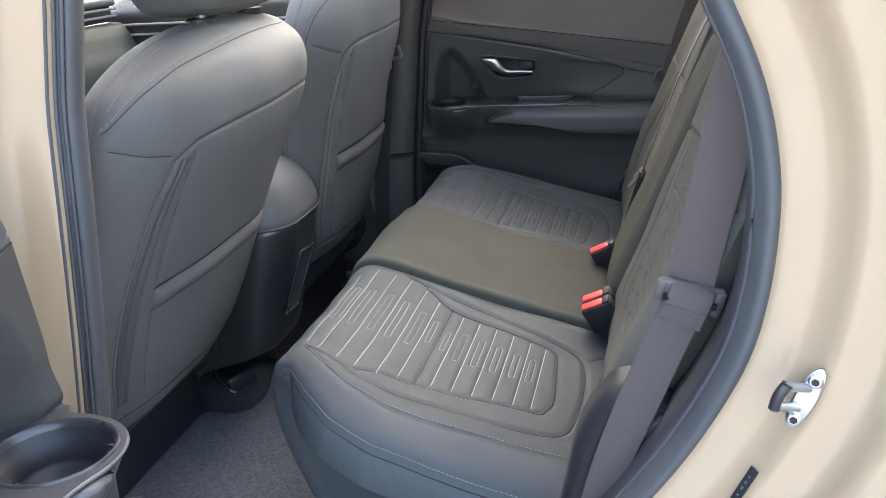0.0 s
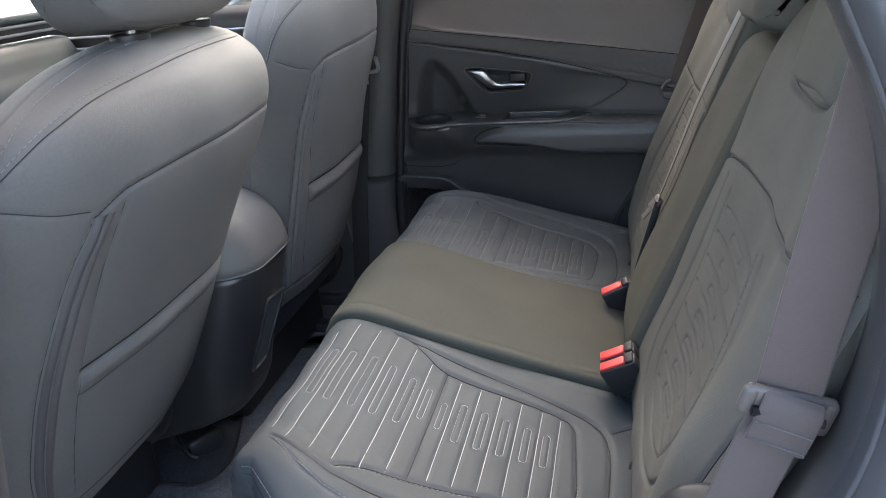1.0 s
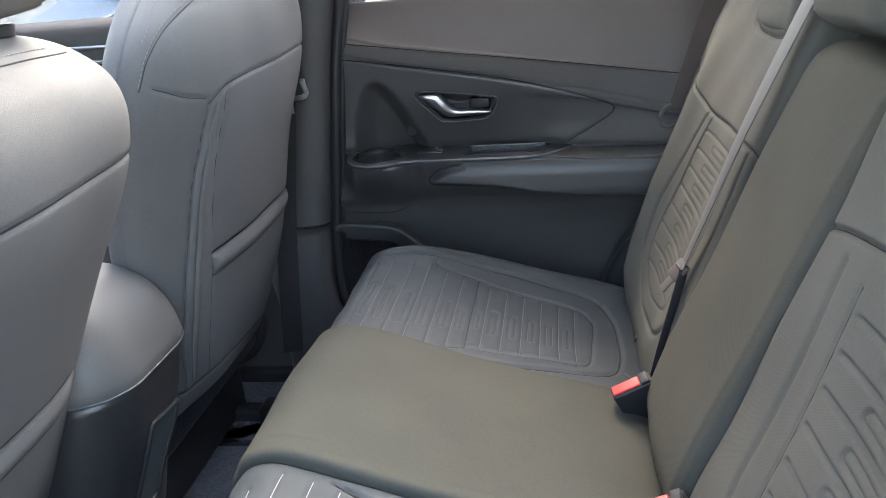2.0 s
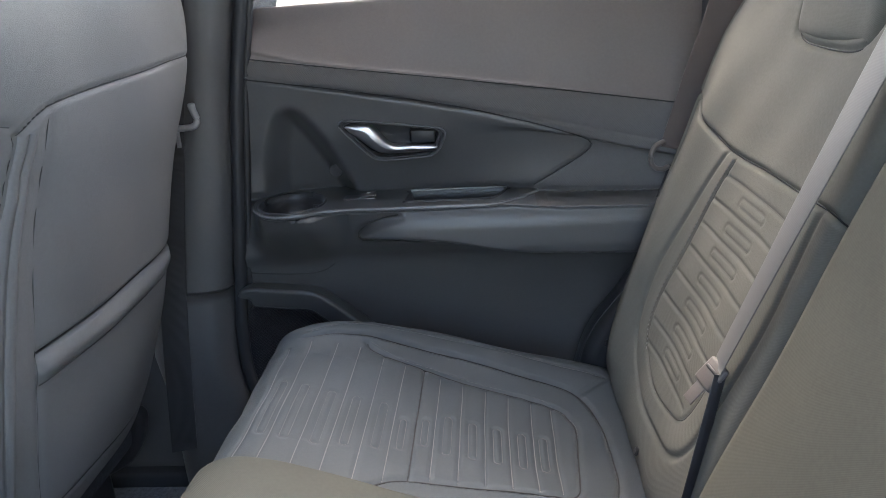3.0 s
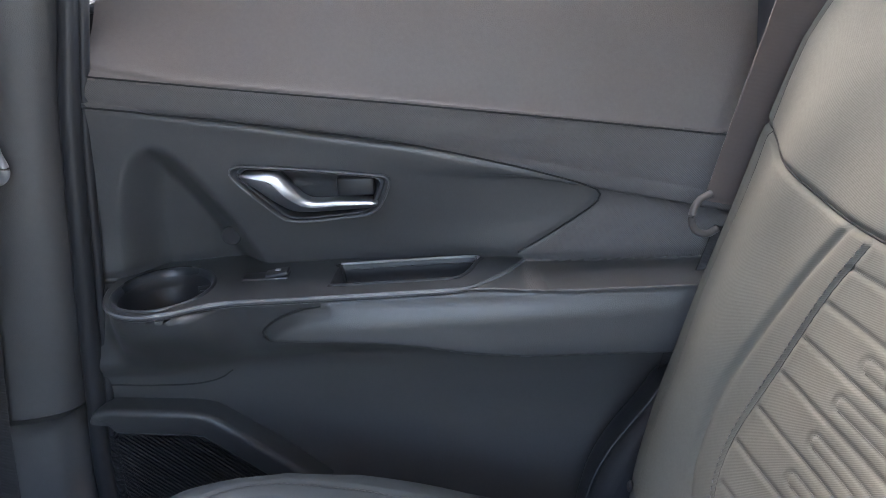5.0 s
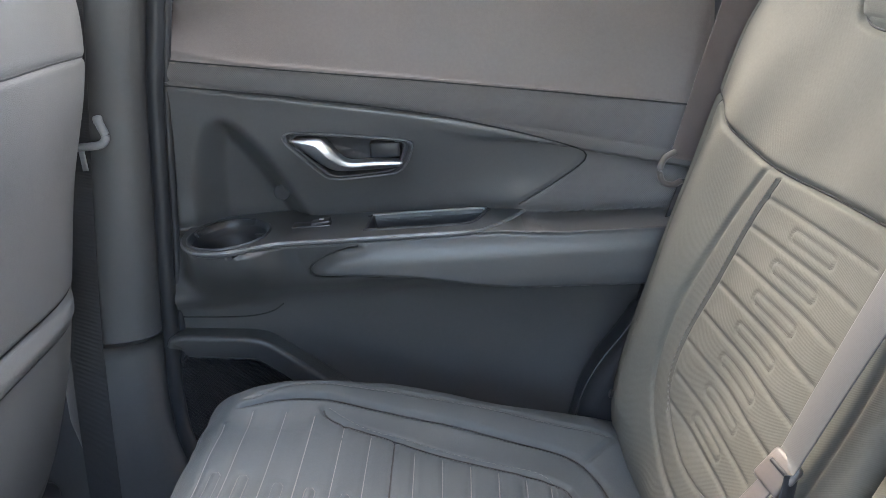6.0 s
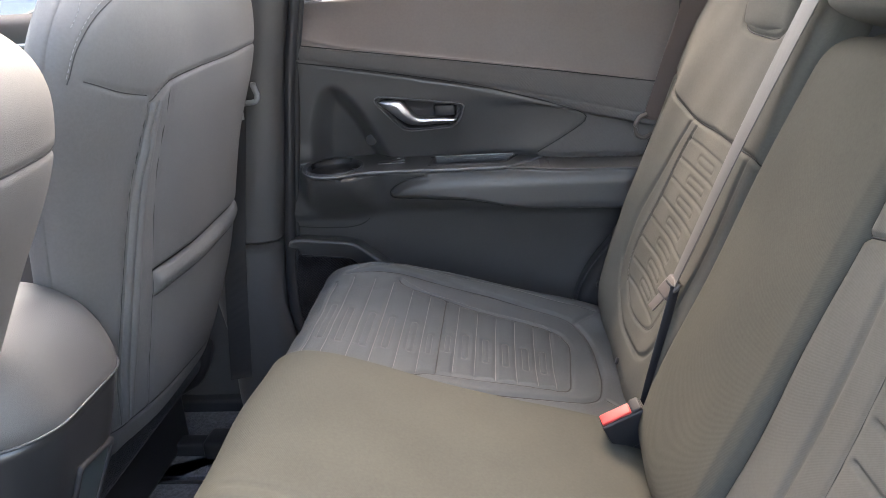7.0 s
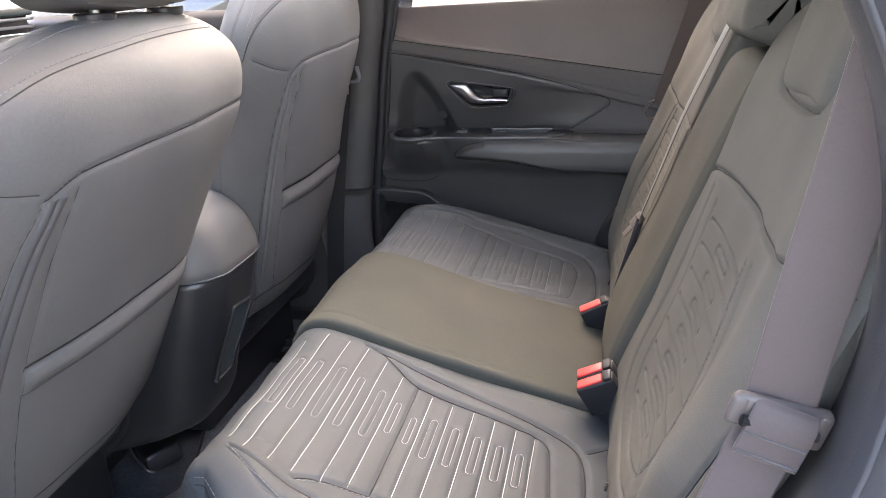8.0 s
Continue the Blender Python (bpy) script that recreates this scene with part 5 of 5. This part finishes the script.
# ---- front seats ----
class Shell(Pad):
    """The padded back of a front seat: rounded sections stacked up the recline. u is the height, lines are given in (u, y)."""

    def __init__(self, cy, rear, wide, deep, lines=(), field=None):
        self.cy, self.lines, self.field = cy, lines, field
        line = spline(rear, 300)
        self.rz, self.rx = np.maximum.accumulate(line[:, 1]), line[:, 0]
        self.wide, self.deep = spline(wide, 300), np.array(deep)
        self.wide[:, 0] = np.maximum.accumulate(self.wide[:, 0])
        self.z0, self.z1 = self.rz[0], self.wide[-1, 0]

    def half(self, z, v):
        """Half width at that height on the side of v: columns of wide are z, towards -y, towards +y."""
        return np.where(v < 0, np.interp(z, self.wide[:, 0], self.wide[:, 1]), np.interp(z, self.wide[:, 0], self.wide[:, 2]))

    def section(self, z, v):
        """Middle x and half depth of the section."""
        t = np.interp(z, self.deep[:, 0], self.deep[:, 1])
        return np.interp(z, self.rz, self.rx) - 0.066 - 0.30 * v * v, t

    def at(self, u, y, lift=0.0):
        z, y = np.asarray(u, float), np.asarray(y, float)
        v = y - self.cy
        xm, t = self.section(z, v)
        r = np.clip(np.abs(v) / np.maximum(self.half(z, v), 1e-4), 0, 0.999)
        x = xm + t * (1 - r ** 3.0) ** (1 / 2.4) + self.relief(z, y)
        # outward lean of the surface: mostly rearward, sideways near the rims
        side = np.sign(v) * r ** 6
        up = np.clip((z - self.z1 + 0.05) / 0.05, 0, 1)
        nx, ny, nz = 1.0, side, up
        k = lift / np.sqrt(nx * nx + ny * ny + nz * nz)
        return np.stack([x + k * nx, y + k * ny, z + k * nz], -1)

    def build(self):
        z = np.r_[np.arange(self.z0, self.z1 - 0.03, 0.0028), self.z1 - 0.03 * np.cos(np.linspace(0, math.pi / 2, 22)) ** 1.0]
        z = np.r_[self.z0 - 0.014, self.z0 - 0.010, self.z0 - 0.004, z[:-1], self.z1 - 0.0003]
        foot = np.array([0.25, 0.7, 0.92])
        c = np.sin(np.linspace(-math.pi / 2, math.pi / 2, 150))
        V = []
        for i, h in enumerate(z):
            hh = max(h, self.z0)
            wl, wr = float(self.half(hh, -1.0)), float(self.half(hh, 1.0))
            v = np.where(c < 0, c * wl, c * wr)
            p = self.at(np.full(len(v), hh), self.cy + v)
            xm, t = self.section(hh, v)
            if i < 3:
                p[:, 0] = xm + (p[:, 0] - xm) * foot[i]
            p[:, 2] = h
            r = np.abs(c[::3])
            front = np.column_stack([xm[::3] - t * (foot[i] if i < 3 else 1.0) * np.clip(1 - r ** 3.0, 0, 1) ** (1 / 2.4), p[::3, 1], np.full(len(r), h)])
            V.append(np.vstack([p, front[::-1]]))
        m = len(V[0])
        f = [q[::-1] for q in sheet_faces(len(V), m, True)]
        f += [list(range(m)), [(len(V) - 1) * m + k for k in range(m)][::-1]]
        return np.vstack(V), f


def front_seat(cy, rear, wide, label, tape, marks):
    """A front seat; rear: its back's rear line from the foot up; wide: its half widths by height; marks: heights of its seams."""
    seat = thing("front_seat", (rear[0][0] - 0.2, cy, 0.45), label, "car seat", group="front seats")
    zt = wide[-1][0]
    seam_z, crest, brim, low_z = marks
    T = lambda pts, n=60: [tuple(q) for q in spline([(z, cy + v) for z, v in pts], n)]
    r = seam_z - 1.205
    upper = T([(1.203 + r, 0.275), (1.210 + r, 0.22), (1.212 + r, 0.12), (1.208 + r, 0.0), (1.203 + r, -0.105), (1.196 + r, -0.162), (1.176 + r, -0.198)])
    side_a = T([(1.196 + r, -0.158), (1.12, -0.168), (0.98, -0.166), (0.85, -0.154), (0.75, -0.134)])
    side_b = T([(1.176 + r, -0.198), (1.12, -0.214), (0.98, -0.223), (0.85, -0.215), (0.76, -0.196)])
    cross = T([(1.186 + r, -0.205), (1.196 + r, -0.245), (1.214 + r, -0.286)], 20)
    lower = T([(low_z, -0.25), (low_z - 0.002, -0.10), (low_z - 0.012, 0.08), (low_z - 0.026, 0.25)])
    pk = 0.966 + 0.4 * r
    pocket = T([(pk, -0.160), (pk + 0.002, 0.0), (pk, 0.13), (pk - 0.008, 0.235)])
    hem = T([(pk - 0.038, -0.160), (pk - 0.036, 0.0), (pk - 0.038, 0.13), (pk - 0.046, 0.235)])
    piping = T(crest, 80)
    lines = [(upper, 0.0030, 0.0032), (side_a, 0.0024, 0.0034), (side_b, 0.0026, 0.0034), (cross, 0.0018, 0.003), (piping, 0.0014, 0.003),
             (hem, 0.0020, 0.003), (pocket, 0.0055, 0.0040), (lower, 0.003, 0.0035)]

    def shape(u, y):
        v = y - cy
        up = np.interp(v, [-0.17, -0.155, 0.19, 0.235], [0, 1, 1, 0])
        lip = 0.007 * np.exp(-((u - pk + 0.021) / 0.014) ** 2) * up
        step = -0.003 * np.clip((pk + 0.006 - u) / 0.006, 0, 1) * up + 0.003 * up * np.clip((pk + 0.004 - u) / 0.04, 0, 1)
        band = 0.004 * np.exp(-((v + 0.195) / 0.016) ** 2) * np.clip((1.17 - u) / 0.02, 0, 1)
        wave = 0.002 * np.sin(u * 17 + v * 11) * np.sin(v * 23 + 0.4)
        return (band + lip + step + wave) * np.clip((zt - 0.02 - u) / 0.04, 0, 1)
    curve = np.linspace(0, 1, 40)
    deep = [(0.5, 0.060)] + [(zt - 0.10 + 0.10 * k, 0.004 + 0.062 * math.sqrt(max(1 - k ** 3, 0))) for k in curve]
    pad = Shell(cy, rear, wide, deep, lines, shape)
    ob = mesh_part("backrest", *pad.build(), HIDE, seat)
    for q in (upper, lower):
        mesh_part("seam", *pad.thread(q, 0.0009, 0.0003), SEAM, ob)
    for q in (side_a, side_b, cross, piping, hem):
        mesh_part("seam", *pad.thread(q, 0.0007, 0.0003), HIDESEAM, ob)
    # Black cord painted in as the shade at the pocket's mouth.
    mesh_part("pocket_shade", *pad.thread(pocket, 0.0022, 0.0), SEAM, ob)
    # zip: two tapes beside the outer seam
    zl = np.array(side_b)
    for a, b in ((0.003, 0.0125), (0.0145, 0.024)):
        rows = [pad.at(zl[:, 0], zl[:, 1] + a + (b - a) * k, h) for k, h in ((0, 0.0), (0.06, 0.0016), (0.5, 0.0022), (0.94, 0.0016), (1, 0.0))]
        mesh_part("zip_tape", np.stack(rows, 1).reshape(-1, 3), sheet_faces(len(zl), 5), tape, ob, "ribbed zip tape")
    mesh_part("top_stitching", *pad.stitches([(u + 0.006, y) for u, y in piping[::5]], r=0.0005), SEATSTITCH, ob)
    mesh_part("rim_stitching", *pad.stitches(T(brim, 16), r=0.0005), SEATSTITCH, ob)
    mesh_part("side_stitching", *pad.stitches(side_b[::6], r=0.0005), DARKTHREAD, ob)
    # headrest with posts
    xt = float(np.interp(zt, pad.rz, pad.rx)) - 0.066
    cy += 0.04 if cy < 0 else 0.0
    for k in (-0.072, 0.072):
        mesh_part("post_guide", *disc((xt + 0.006, cy + k, zt - 0.008), (1, 0, 0), (0, 1, 0), (0.15, 0, 0.99), 0.022, 0.025, 0.010), GLOSS, seat, edge=40)
        mesh_part("post", *tube([(xt + 0.006, cy + k, zt - 0.03), (xt + 0.010, cy + k, zt + 0.06)], 0.006, 12), CHROME, seat)
    x0, zh = xt - 0.012, zt - 0.006
    hr = [(x0 - 0.045, zh + 0.012), (x0 + 0.02, zh + 0.008), (x0 + 0.058, zh + 0.016), (x0 + 0.078, zh + 0.05), (x0 + 0.082, zh + 0.12), (x0 + 0.06, zh + 0.19), (x0, zh + 0.20), (x0 - 0.06, zh + 0.16), (x0 - 0.075, zh + 0.07)]
    hp = Pad(hr, cy - 0.155, cy + 0.155, 0.05, 0.05, n=140, step=0.008, lines=[([(0.10, cy + q) for q in np.linspace(-0.12, 0.12, 12)], 0.003, 0.003)], field=lambda u, y: -0.6 * (y - cy) ** 2)
    mesh_part("headrest", *hp.build(), HIDE, seat)
    hs2 = [(0.095, cy + q) for q in np.linspace(-0.12, 0.12, 6)]
    mesh_part("headrest_stitching", *hp.stitches(hs2), DARKTHREAD, seat)
    # seat base: cushion, side shields, rails
    cy -= 0.04 if cy < 0 else 0.0
    xb = rear[0][0]
    cu = [(xb - 0.54, 0.70), (xb - 0.56, 0.65), (xb - 0.50, 0.61), (xb - 0.25, 0.60), (xb - 0.10, 0.60), (xb - 0.07, 0.65), (xb - 0.10, 0.70), (xb - 0.25, 0.72)]
    mesh_part("seat_cushion", *Pad(cu, cy - 0.25, cy + 0.25, 0.03, 0.03, n=120, step=0.02).build(), CARPET, seat)
    for k in (-0.235, 0.235):
        o = [(xb - 0.45, 0.62), (xb - 0.46, 0.55), (xb - 0.20, 0.54), (xb - 0.10, 0.57), (xb - 0.06, 0.62), (xb - 0.05, 0.67), (xb - 0.08, 0.68), (xb - 0.12, 0.66)]
        mesh_part("side_shield", *Pad(o, cy + k - 0.018, cy + k + 0.018, 0.012, 0.012, n=100, step=0.01).build(), BLACK, seat)
    # Added black block that keeps the space under the seat dark.
    mesh_part("under_seat_block", *slab(xb - 0.48, xb - 0.13, cy - 0.24, cy + 0.24, 0.446, 0.61, 0.015), BLACK, seat)
    for k in (math.copysign(0.19, cy),):
        rail = mesh_part("rail", *slab(xb - 0.5, xb - 0.02, cy + k - 0.02, cy + k + 0.02, 0.438, 0.475, 0.006), BLACK, seat)
        mesh_part("rail_cap", *slab(xb - 0.075, xb + 0.015, cy + k - 0.032, cy + k + 0.032, 0.436, 0.486, 0.012), BLACK, rail)
    return seat


NEAR_REAR = [(-0.232, 0.680), (-0.190, 0.740), (-0.130, 0.862), (-0.082, 0.966), (-0.025, 1.075), (0.030, 1.175), (0.050, 1.235), (0.052, 1.285), (0.044, 1.32), (0.040, 1.36)]
NEAR_WIDE = [(0.60, 0.265, 0.290), (0.75, 0.270, 0.292), (0.95, 0.278, 0.290), (1.10, 0.290, 0.288), (1.20, 0.296, 0.286), (1.235, 0.294, 0.284), (1.258, 0.284, 0.280), (1.280, 0.262, 0.268), (1.299, 0.226, 0.247), (1.318, 0.172, 0.215), (1.332, 0.112, 0.168), (1.340, 0.055, 0.110), (1.344, 0.01, 0.02)]
FAR_REAR = [(-0.152, 0.715), (-0.130, 0.765), (-0.092, 0.88), (-0.065, 0.985), (-0.038, 1.10), (-0.008, 1.20), (0.004, 1.26), (0.008, 1.32), (0.0, 1.385), (0.0, 1.45)]
FAR_WIDE = [(0.60, 0.262, 0.262), (0.80, 0.268, 0.268), (0.95, 0.284, 0.274), (1.10, 0.305, 0.284), (1.20, 0.314, 0.292), (1.26, 0.308, 0.290), (1.30, 0.290, 0.280), (1.335, 0.258, 0.258), (1.365, 0.214, 0.226), (1.39, 0.160, 0.180), (1.408, 0.100, 0.125), (1.416, 0.050, 0.065), (1.420, 0.01, 0.02)]
front_seat(-0.350, NEAR_REAR, NEAR_WIDE, "dark grey front seat with rear pocket, reclined, behind the pillar", ZIP,
           (1.205, [(1.236, -0.289), (1.256, -0.266), (1.278, -0.228), (1.299, -0.160), (1.314, -0.03), (1.318, 0.08), (1.316, 0.17)],
            [(1.262, -0.276), (1.284, -0.250), (1.302, -0.214), (1.320, -0.158), (1.333, -0.098), (1.339, -0.04)], 0.722))
front_seat(0.355, FAR_REAR, FAR_WIDE, "dark grey front seat with rear pocket, beyond the console", HIDE,
           (1.235, [(1.243, -0.300), (1.280, -0.284), (1.315, -0.250), (1.345, -0.19), (1.372, -0.10), (1.386, 0.01), (1.390, 0.12)],
            [(1.300, -0.282), (1.338, -0.248), (1.366, -0.205), (1.390, -0.152), (1.406, -0.092)], 0.755))

# ---- covered rail end on the floor beside the console ----
rail_end = thing("rail_end_cover", (-0.35, 0.015, 0.45), "black plastic seat rail end cover with a bare metal edge", "rail cover")
rm = Matrix.Translation((-0.350, 0.012, 0.470)) @ Euler((radians(6), radians(-6), radians(-38))).to_matrix().to_4x4()
mesh_part("cap", *slab(-0.045, 0.045, -0.036, 0.036, -0.024, 0.018, 0.008), GLOSS, rail_end, m=rm, edge=50)
mesh_part("metal_edge", *tube(spline([(-0.05, 0.03, 0.02), (-0.050, -0.030, 0.012), (-0.02, -0.040, 0.004), (0.048, -0.040, -0.004), (0.050, -0.03, -0.016)], 30), 0.0028, 8), STEEL, rail_end, m=rm)

# ---- centre console ----
con = thing("centre_console", (-0.3, 0.02, 0.45), "dark grey centre console with padded lid between the front seats", "console")
def rounded_plan(x0, x1, y0, y1, r, n=14):
    """A closed plan with two rounded corners at its rear end x1."""
    a = np.linspace(0, math.pi / 2, n)
    low = [(x1 - r + r * math.sin(k), y0 + r - r * math.cos(k)) for k in a]
    high = [(x1 - r + r * math.cos(k), y1 - r + r * math.sin(k)) for k in a]
    return np.array([(x0, y0)] + low + high + [(x0, y1)])


def column(rows):
    """Loft of plans: rows of (z, rear x, inset)."""
    V = []
    for z, x, inset in rows:
        q = rounded_plan(-0.9, x - inset, -0.126 + inset, np.interp(z, [0.6, 0.9], [0.075, 0.112]) - inset, max(0.075 - 0.3 * inset, 0.02))
        V.append(np.column_stack([q, np.full(len(q), z)]))
    m = len(V[0])
    f = sheet_faces(len(V), m, True)
    return np.vstack(V), [q[::-1] for q in f] + [[(len(V) - 1) * m + k for k in range(m)]]


BOX_Z, BOX_X = [0.44, 0.50, 0.54, 0.58, 0.61, 0.65, 0.72, 0.80, 0.85, 0.902], [-0.43, -0.41, -0.35, -0.23, -0.170, -0.150, -0.136, -0.110, -0.096, -0.086]
box_rows = [(z, np.interp(z, BOX_Z, BOX_X), 0.0) for z in np.linspace(0.44, 0.902, 40)]
mesh_part("body", *column(box_rows + [(0.904, -0.086, 0.003), (0.905, -0.086, 0.01)]), CONSOLE, con)
lid_rows = [(0.9045, -0.082, 0.004), (0.9055, -0.082, 0.0015), (0.908, -0.082, 0.0)]
lid_rows += [(0.915 + 0.107 * math.sin(k), -0.082 - 0.012 * math.sin(k), 0.062 * (1 - math.cos(k))) for k in np.linspace(0.05, 1.5, 20)]
mesh_part("padded_lid", *column(lid_rows), LIDHIDE, con)
# The line under the lid paints the reflection on its lower lip.
lip_line = rounded_plan(-0.5, -0.0815, -0.1265, 0.1125, 0.075)
mesh_part("lid_lip", *tube(np.column_stack([lip_line, np.full(len(lip_line), 0.9065)]), 0.0014, 8), EDGE_GLINT, con, "bright lower edge of the lid")
def rear_face(y, z):
    """x of the console's rear face at that height and y."""
    x1 = np.interp(z, BOX_Z, BOX_X)
    y1 = np.interp(z, [0.6, 0.9], [0.075, 0.112])
    over = np.maximum(np.maximum(y - (y1 - 0.075), (-0.126 + 0.075) - y), 0)
    return x1 - (0.075 - np.sqrt(np.maximum(0.075 ** 2 - over ** 2, 0)))


s_, t_ = np.meshgrid(np.linspace(0, 1, 14), np.linspace(0, 1, 18), indexing="ij")
PY = (1 - t_) * (-0.064 + 0.060 * s_) + t_ * (-0.034 + 0.078 * s_)
PZ = (1 - t_) * 0.690 + t_ * (0.826 - 0.012 * s_)
PX = rear_face(PY, PZ) + 0.0025
pan = mesh_part("rear_panel", np.stack([PX, PY, PZ], -1).reshape(-1, 3), sheet_faces(14, 18), DASH, con, "grey panel set in the console's rear face")
mesh_part("panel_rim", *tube(np.vstack([np.stack([PX, PY, PZ], -1)[:, 0], np.stack([PX, PY, PZ], -1)[-1], np.stack([PX, PY, PZ], -1)[::-1, -1], np.stack([PX, PY, PZ], -1)[0, ::-1]]), 0.004, 8), BLACK, pan)

# ---- floor mat ----
mat_t = thing("floor_mat", (-0.1, -0.35, 0.44), "dark grey pile floor mat with bound edge on carpet", "floor mat")
OUT = [(-0.405, -0.70), (-0.400, -0.40), (-0.388, -0.25), (-0.380, -0.15), (-0.355, -0.118), (-0.297, -0.117), (-0.264, -0.094), (-0.255, -0.03), (-0.29, 0.08), (-0.335, 0.20), (-0.36, 0.40), (-0.30, 0.44), (-0.10, 0.44), (0.06, 0.44), (0.06, -0.70)]
ol = spline(OUT, 140, True)[:-1]
c0 = np.array((-0.1, -0.30))
bands = [(1.0, 0.440), (1.0, 0.447)] + [(s, 0.449) for s in (0.985, 0.9, 0.75, 0.55, 0.3, 0.0005)]
rows = [np.column_stack([c0 + (ol - c0) * s, np.full(len(ol), z)]) for s, z in bands]
mesh_part("mat_top", np.vstack(rows), sheet_faces(len(bands), len(ol), True), MAT, mat_t)
mesh_part("bound_edge", *tube(np.column_stack([np.vstack([ol, ol[:1]]), np.full(len(ol) + 1, 0.448)]), 0.004, 8), BLACK, mat_t)
mat_f = thing("floor_mat", (-0.1, 0.5, 0.44), "dark pile floor mat in the far footwell", "floor mat")
ol2 = np.column_stack([ol[:, 0], -ol[:, 1]])[::-1]
ol2[:, 1] = np.clip(ol2[:, 1], 0.46, 0.70)
c1 = np.array((-0.1, 0.58))
rows = [np.column_stack([c1 + (ol2 - c1) * s, np.full(len(ol), z)]) for s, z in bands]
mesh_part("mat_top", np.vstack(rows), sheet_faces(len(bands), len(ol), True), MAT, mat_f)

# ---- front of the cabin ----
dash = thing("dashboard", (-1.05, 0, 0.7), "dark grey dashboard with satin vent strips", "dashboard")
dp = [(-0.92, 1.12), (-0.945, 1.20), (-0.965, 1.245), (-1.0, 1.265), (-1.2, 1.26), (-1.45, 1.20), (-1.45, 0.80), (-1.0, 0.75), (-0.93, 0.90)]
mesh_part("body", *Pad(dp, -0.72, 0.72, 0.02, 0.02, n=160, step=0.02).build(), DASH, dash)
for z in (1.285, 1.305):
    mesh_part("vent_strip", *tube([(-0.99, -0.70, z), (-0.985, 0.70, z)], 0.004, 8), CHROME, dash)
mesh_part("vent_slot", *slab(-1.02, -1.0, -0.70, 0.70, 1.268, 1.315, 0.004), BLACK, dash)
mesh_part("upper_deck", *slab(-1.45, -0.99, -0.72, 0.72, 1.312, 1.335, 0.01), DASH, dash)
ws = thing("window_2", (-1.2, 0, 1.3), "clear windscreen", "windscreen", "structure")
mesh_part("pane", *prism([(-0.70, 0.0), (0.70, 0.0), (0.62, 0.62), (-0.62, 0.62)], 0.005, (0, 1, 0), (0.78, 0, 0.42), (-1.62, 0, 1.30)), CLEAR, ws).visible_shadow = False
for s in (1, -1):
    fd = thing("front_door", (-0.5, s * 0.76, 0.5), "closed front door with dark inner panel", "car door")
    prf = [(0.72, 0.46), (0.715, 0.70), (0.70, 0.92), (0.64, 0.95), (0.64, 0.99), (0.72, 1.01), (0.725, 1.19), (0.715, 1.205), (0.735, 1.225), (0.735, 1.25), (0.725, 1.27), (0.755, 1.30), (0.80, 1.29), (0.88, 1.1), (0.86, 0.5)]
    V = np.stack([np.column_stack([np.full(60, x), s * spline(prf, 60, True)[:60, 0], spline(prf, 60, True)[:60, 1]]) for x in np.linspace(-1.05, -0.16, 30)], 0)
    mesh_part("inner_panel", V.reshape(-1, 3), sheet_faces(30, 60, True), PLASTIC, fd)
    for z in (1.222, 1.252):
        mesh_part("satin_strip", *tube([(-1.0, s * 0.722, z), (-0.35, s * 0.722, z - 0.006)], 0.004, 8), CHROME, fd)
    mesh_part("pane", *slab(-1.05, -0.14, s * 0.768 - 0.002, s * 0.768 + 0.002, 1.29, 1.60, 0.0), FRONTGLASS, fd).visible_shadow = False
gr = thing("wheel_cover", (-0.9, -0.35, 1.0), "black steering wheel rim behind the front seat", "steering wheel")
a = np.linspace(0, 2 * math.pi, 49)
cw = np.array((-0.72, -0.36, 1.08))
e1, e2 = np.array((0, 1, 0)), np.array((0.42, 0, 0.91))
mesh_part("rim", *tube(cw + 0.18 * (np.outer(np.cos(a), e1) + np.outer(np.sin(a), e2)), 0.014, 10), BLACK, gr)
mesh_part("hub", *slab(-0.78, -0.74, -0.44, -0.28, 1.02, 1.10, 0.02), BLACK, gr)
# front belt hanging on the far pillar
fbelt = thing("seat_belt", (-0.1, 0.66, 0.7), "dark front seat belt with its tongue on the far pillar", "seat belt")
mesh_part("strap", *ribbon([(-0.055, 0.672, 1.45), (-0.10, 0.668, 1.18), (-0.15, 0.662, 0.85), (-0.18, 0.658, 0.55)], [(0.9, 0.1, 0.1)] * 2, 0.046), DARKWEB, fbelt)
tg_v, tg_f = tube(spline([(-0.066, 0.660, 1.158), (-0.064, 0.660, 1.150), (-0.061, 0.660, 1.140), (-0.063, 0.660, 1.132), (-0.072, 0.661, 1.127), (-0.100, 0.663, 1.125)], 40), 0.0052, 12)
cap_v, cap_f = slab(-0.071, -0.061, 0.655, 0.665, 1.153, 1.164, 0.003)
tg_v, tg_f = join((tg_v, tg_f), (cap_v, cap_f))
mesh_part("tongue", tg_v, tg_f, PALEGREY, fbelt, "grey plastic belt tongue", edge=50)
mesh_part("tongue_blade", *slab(-0.100, -0.093, 0.662, 0.665, 1.095, 1.125, 0.001), STEEL, fbelt)
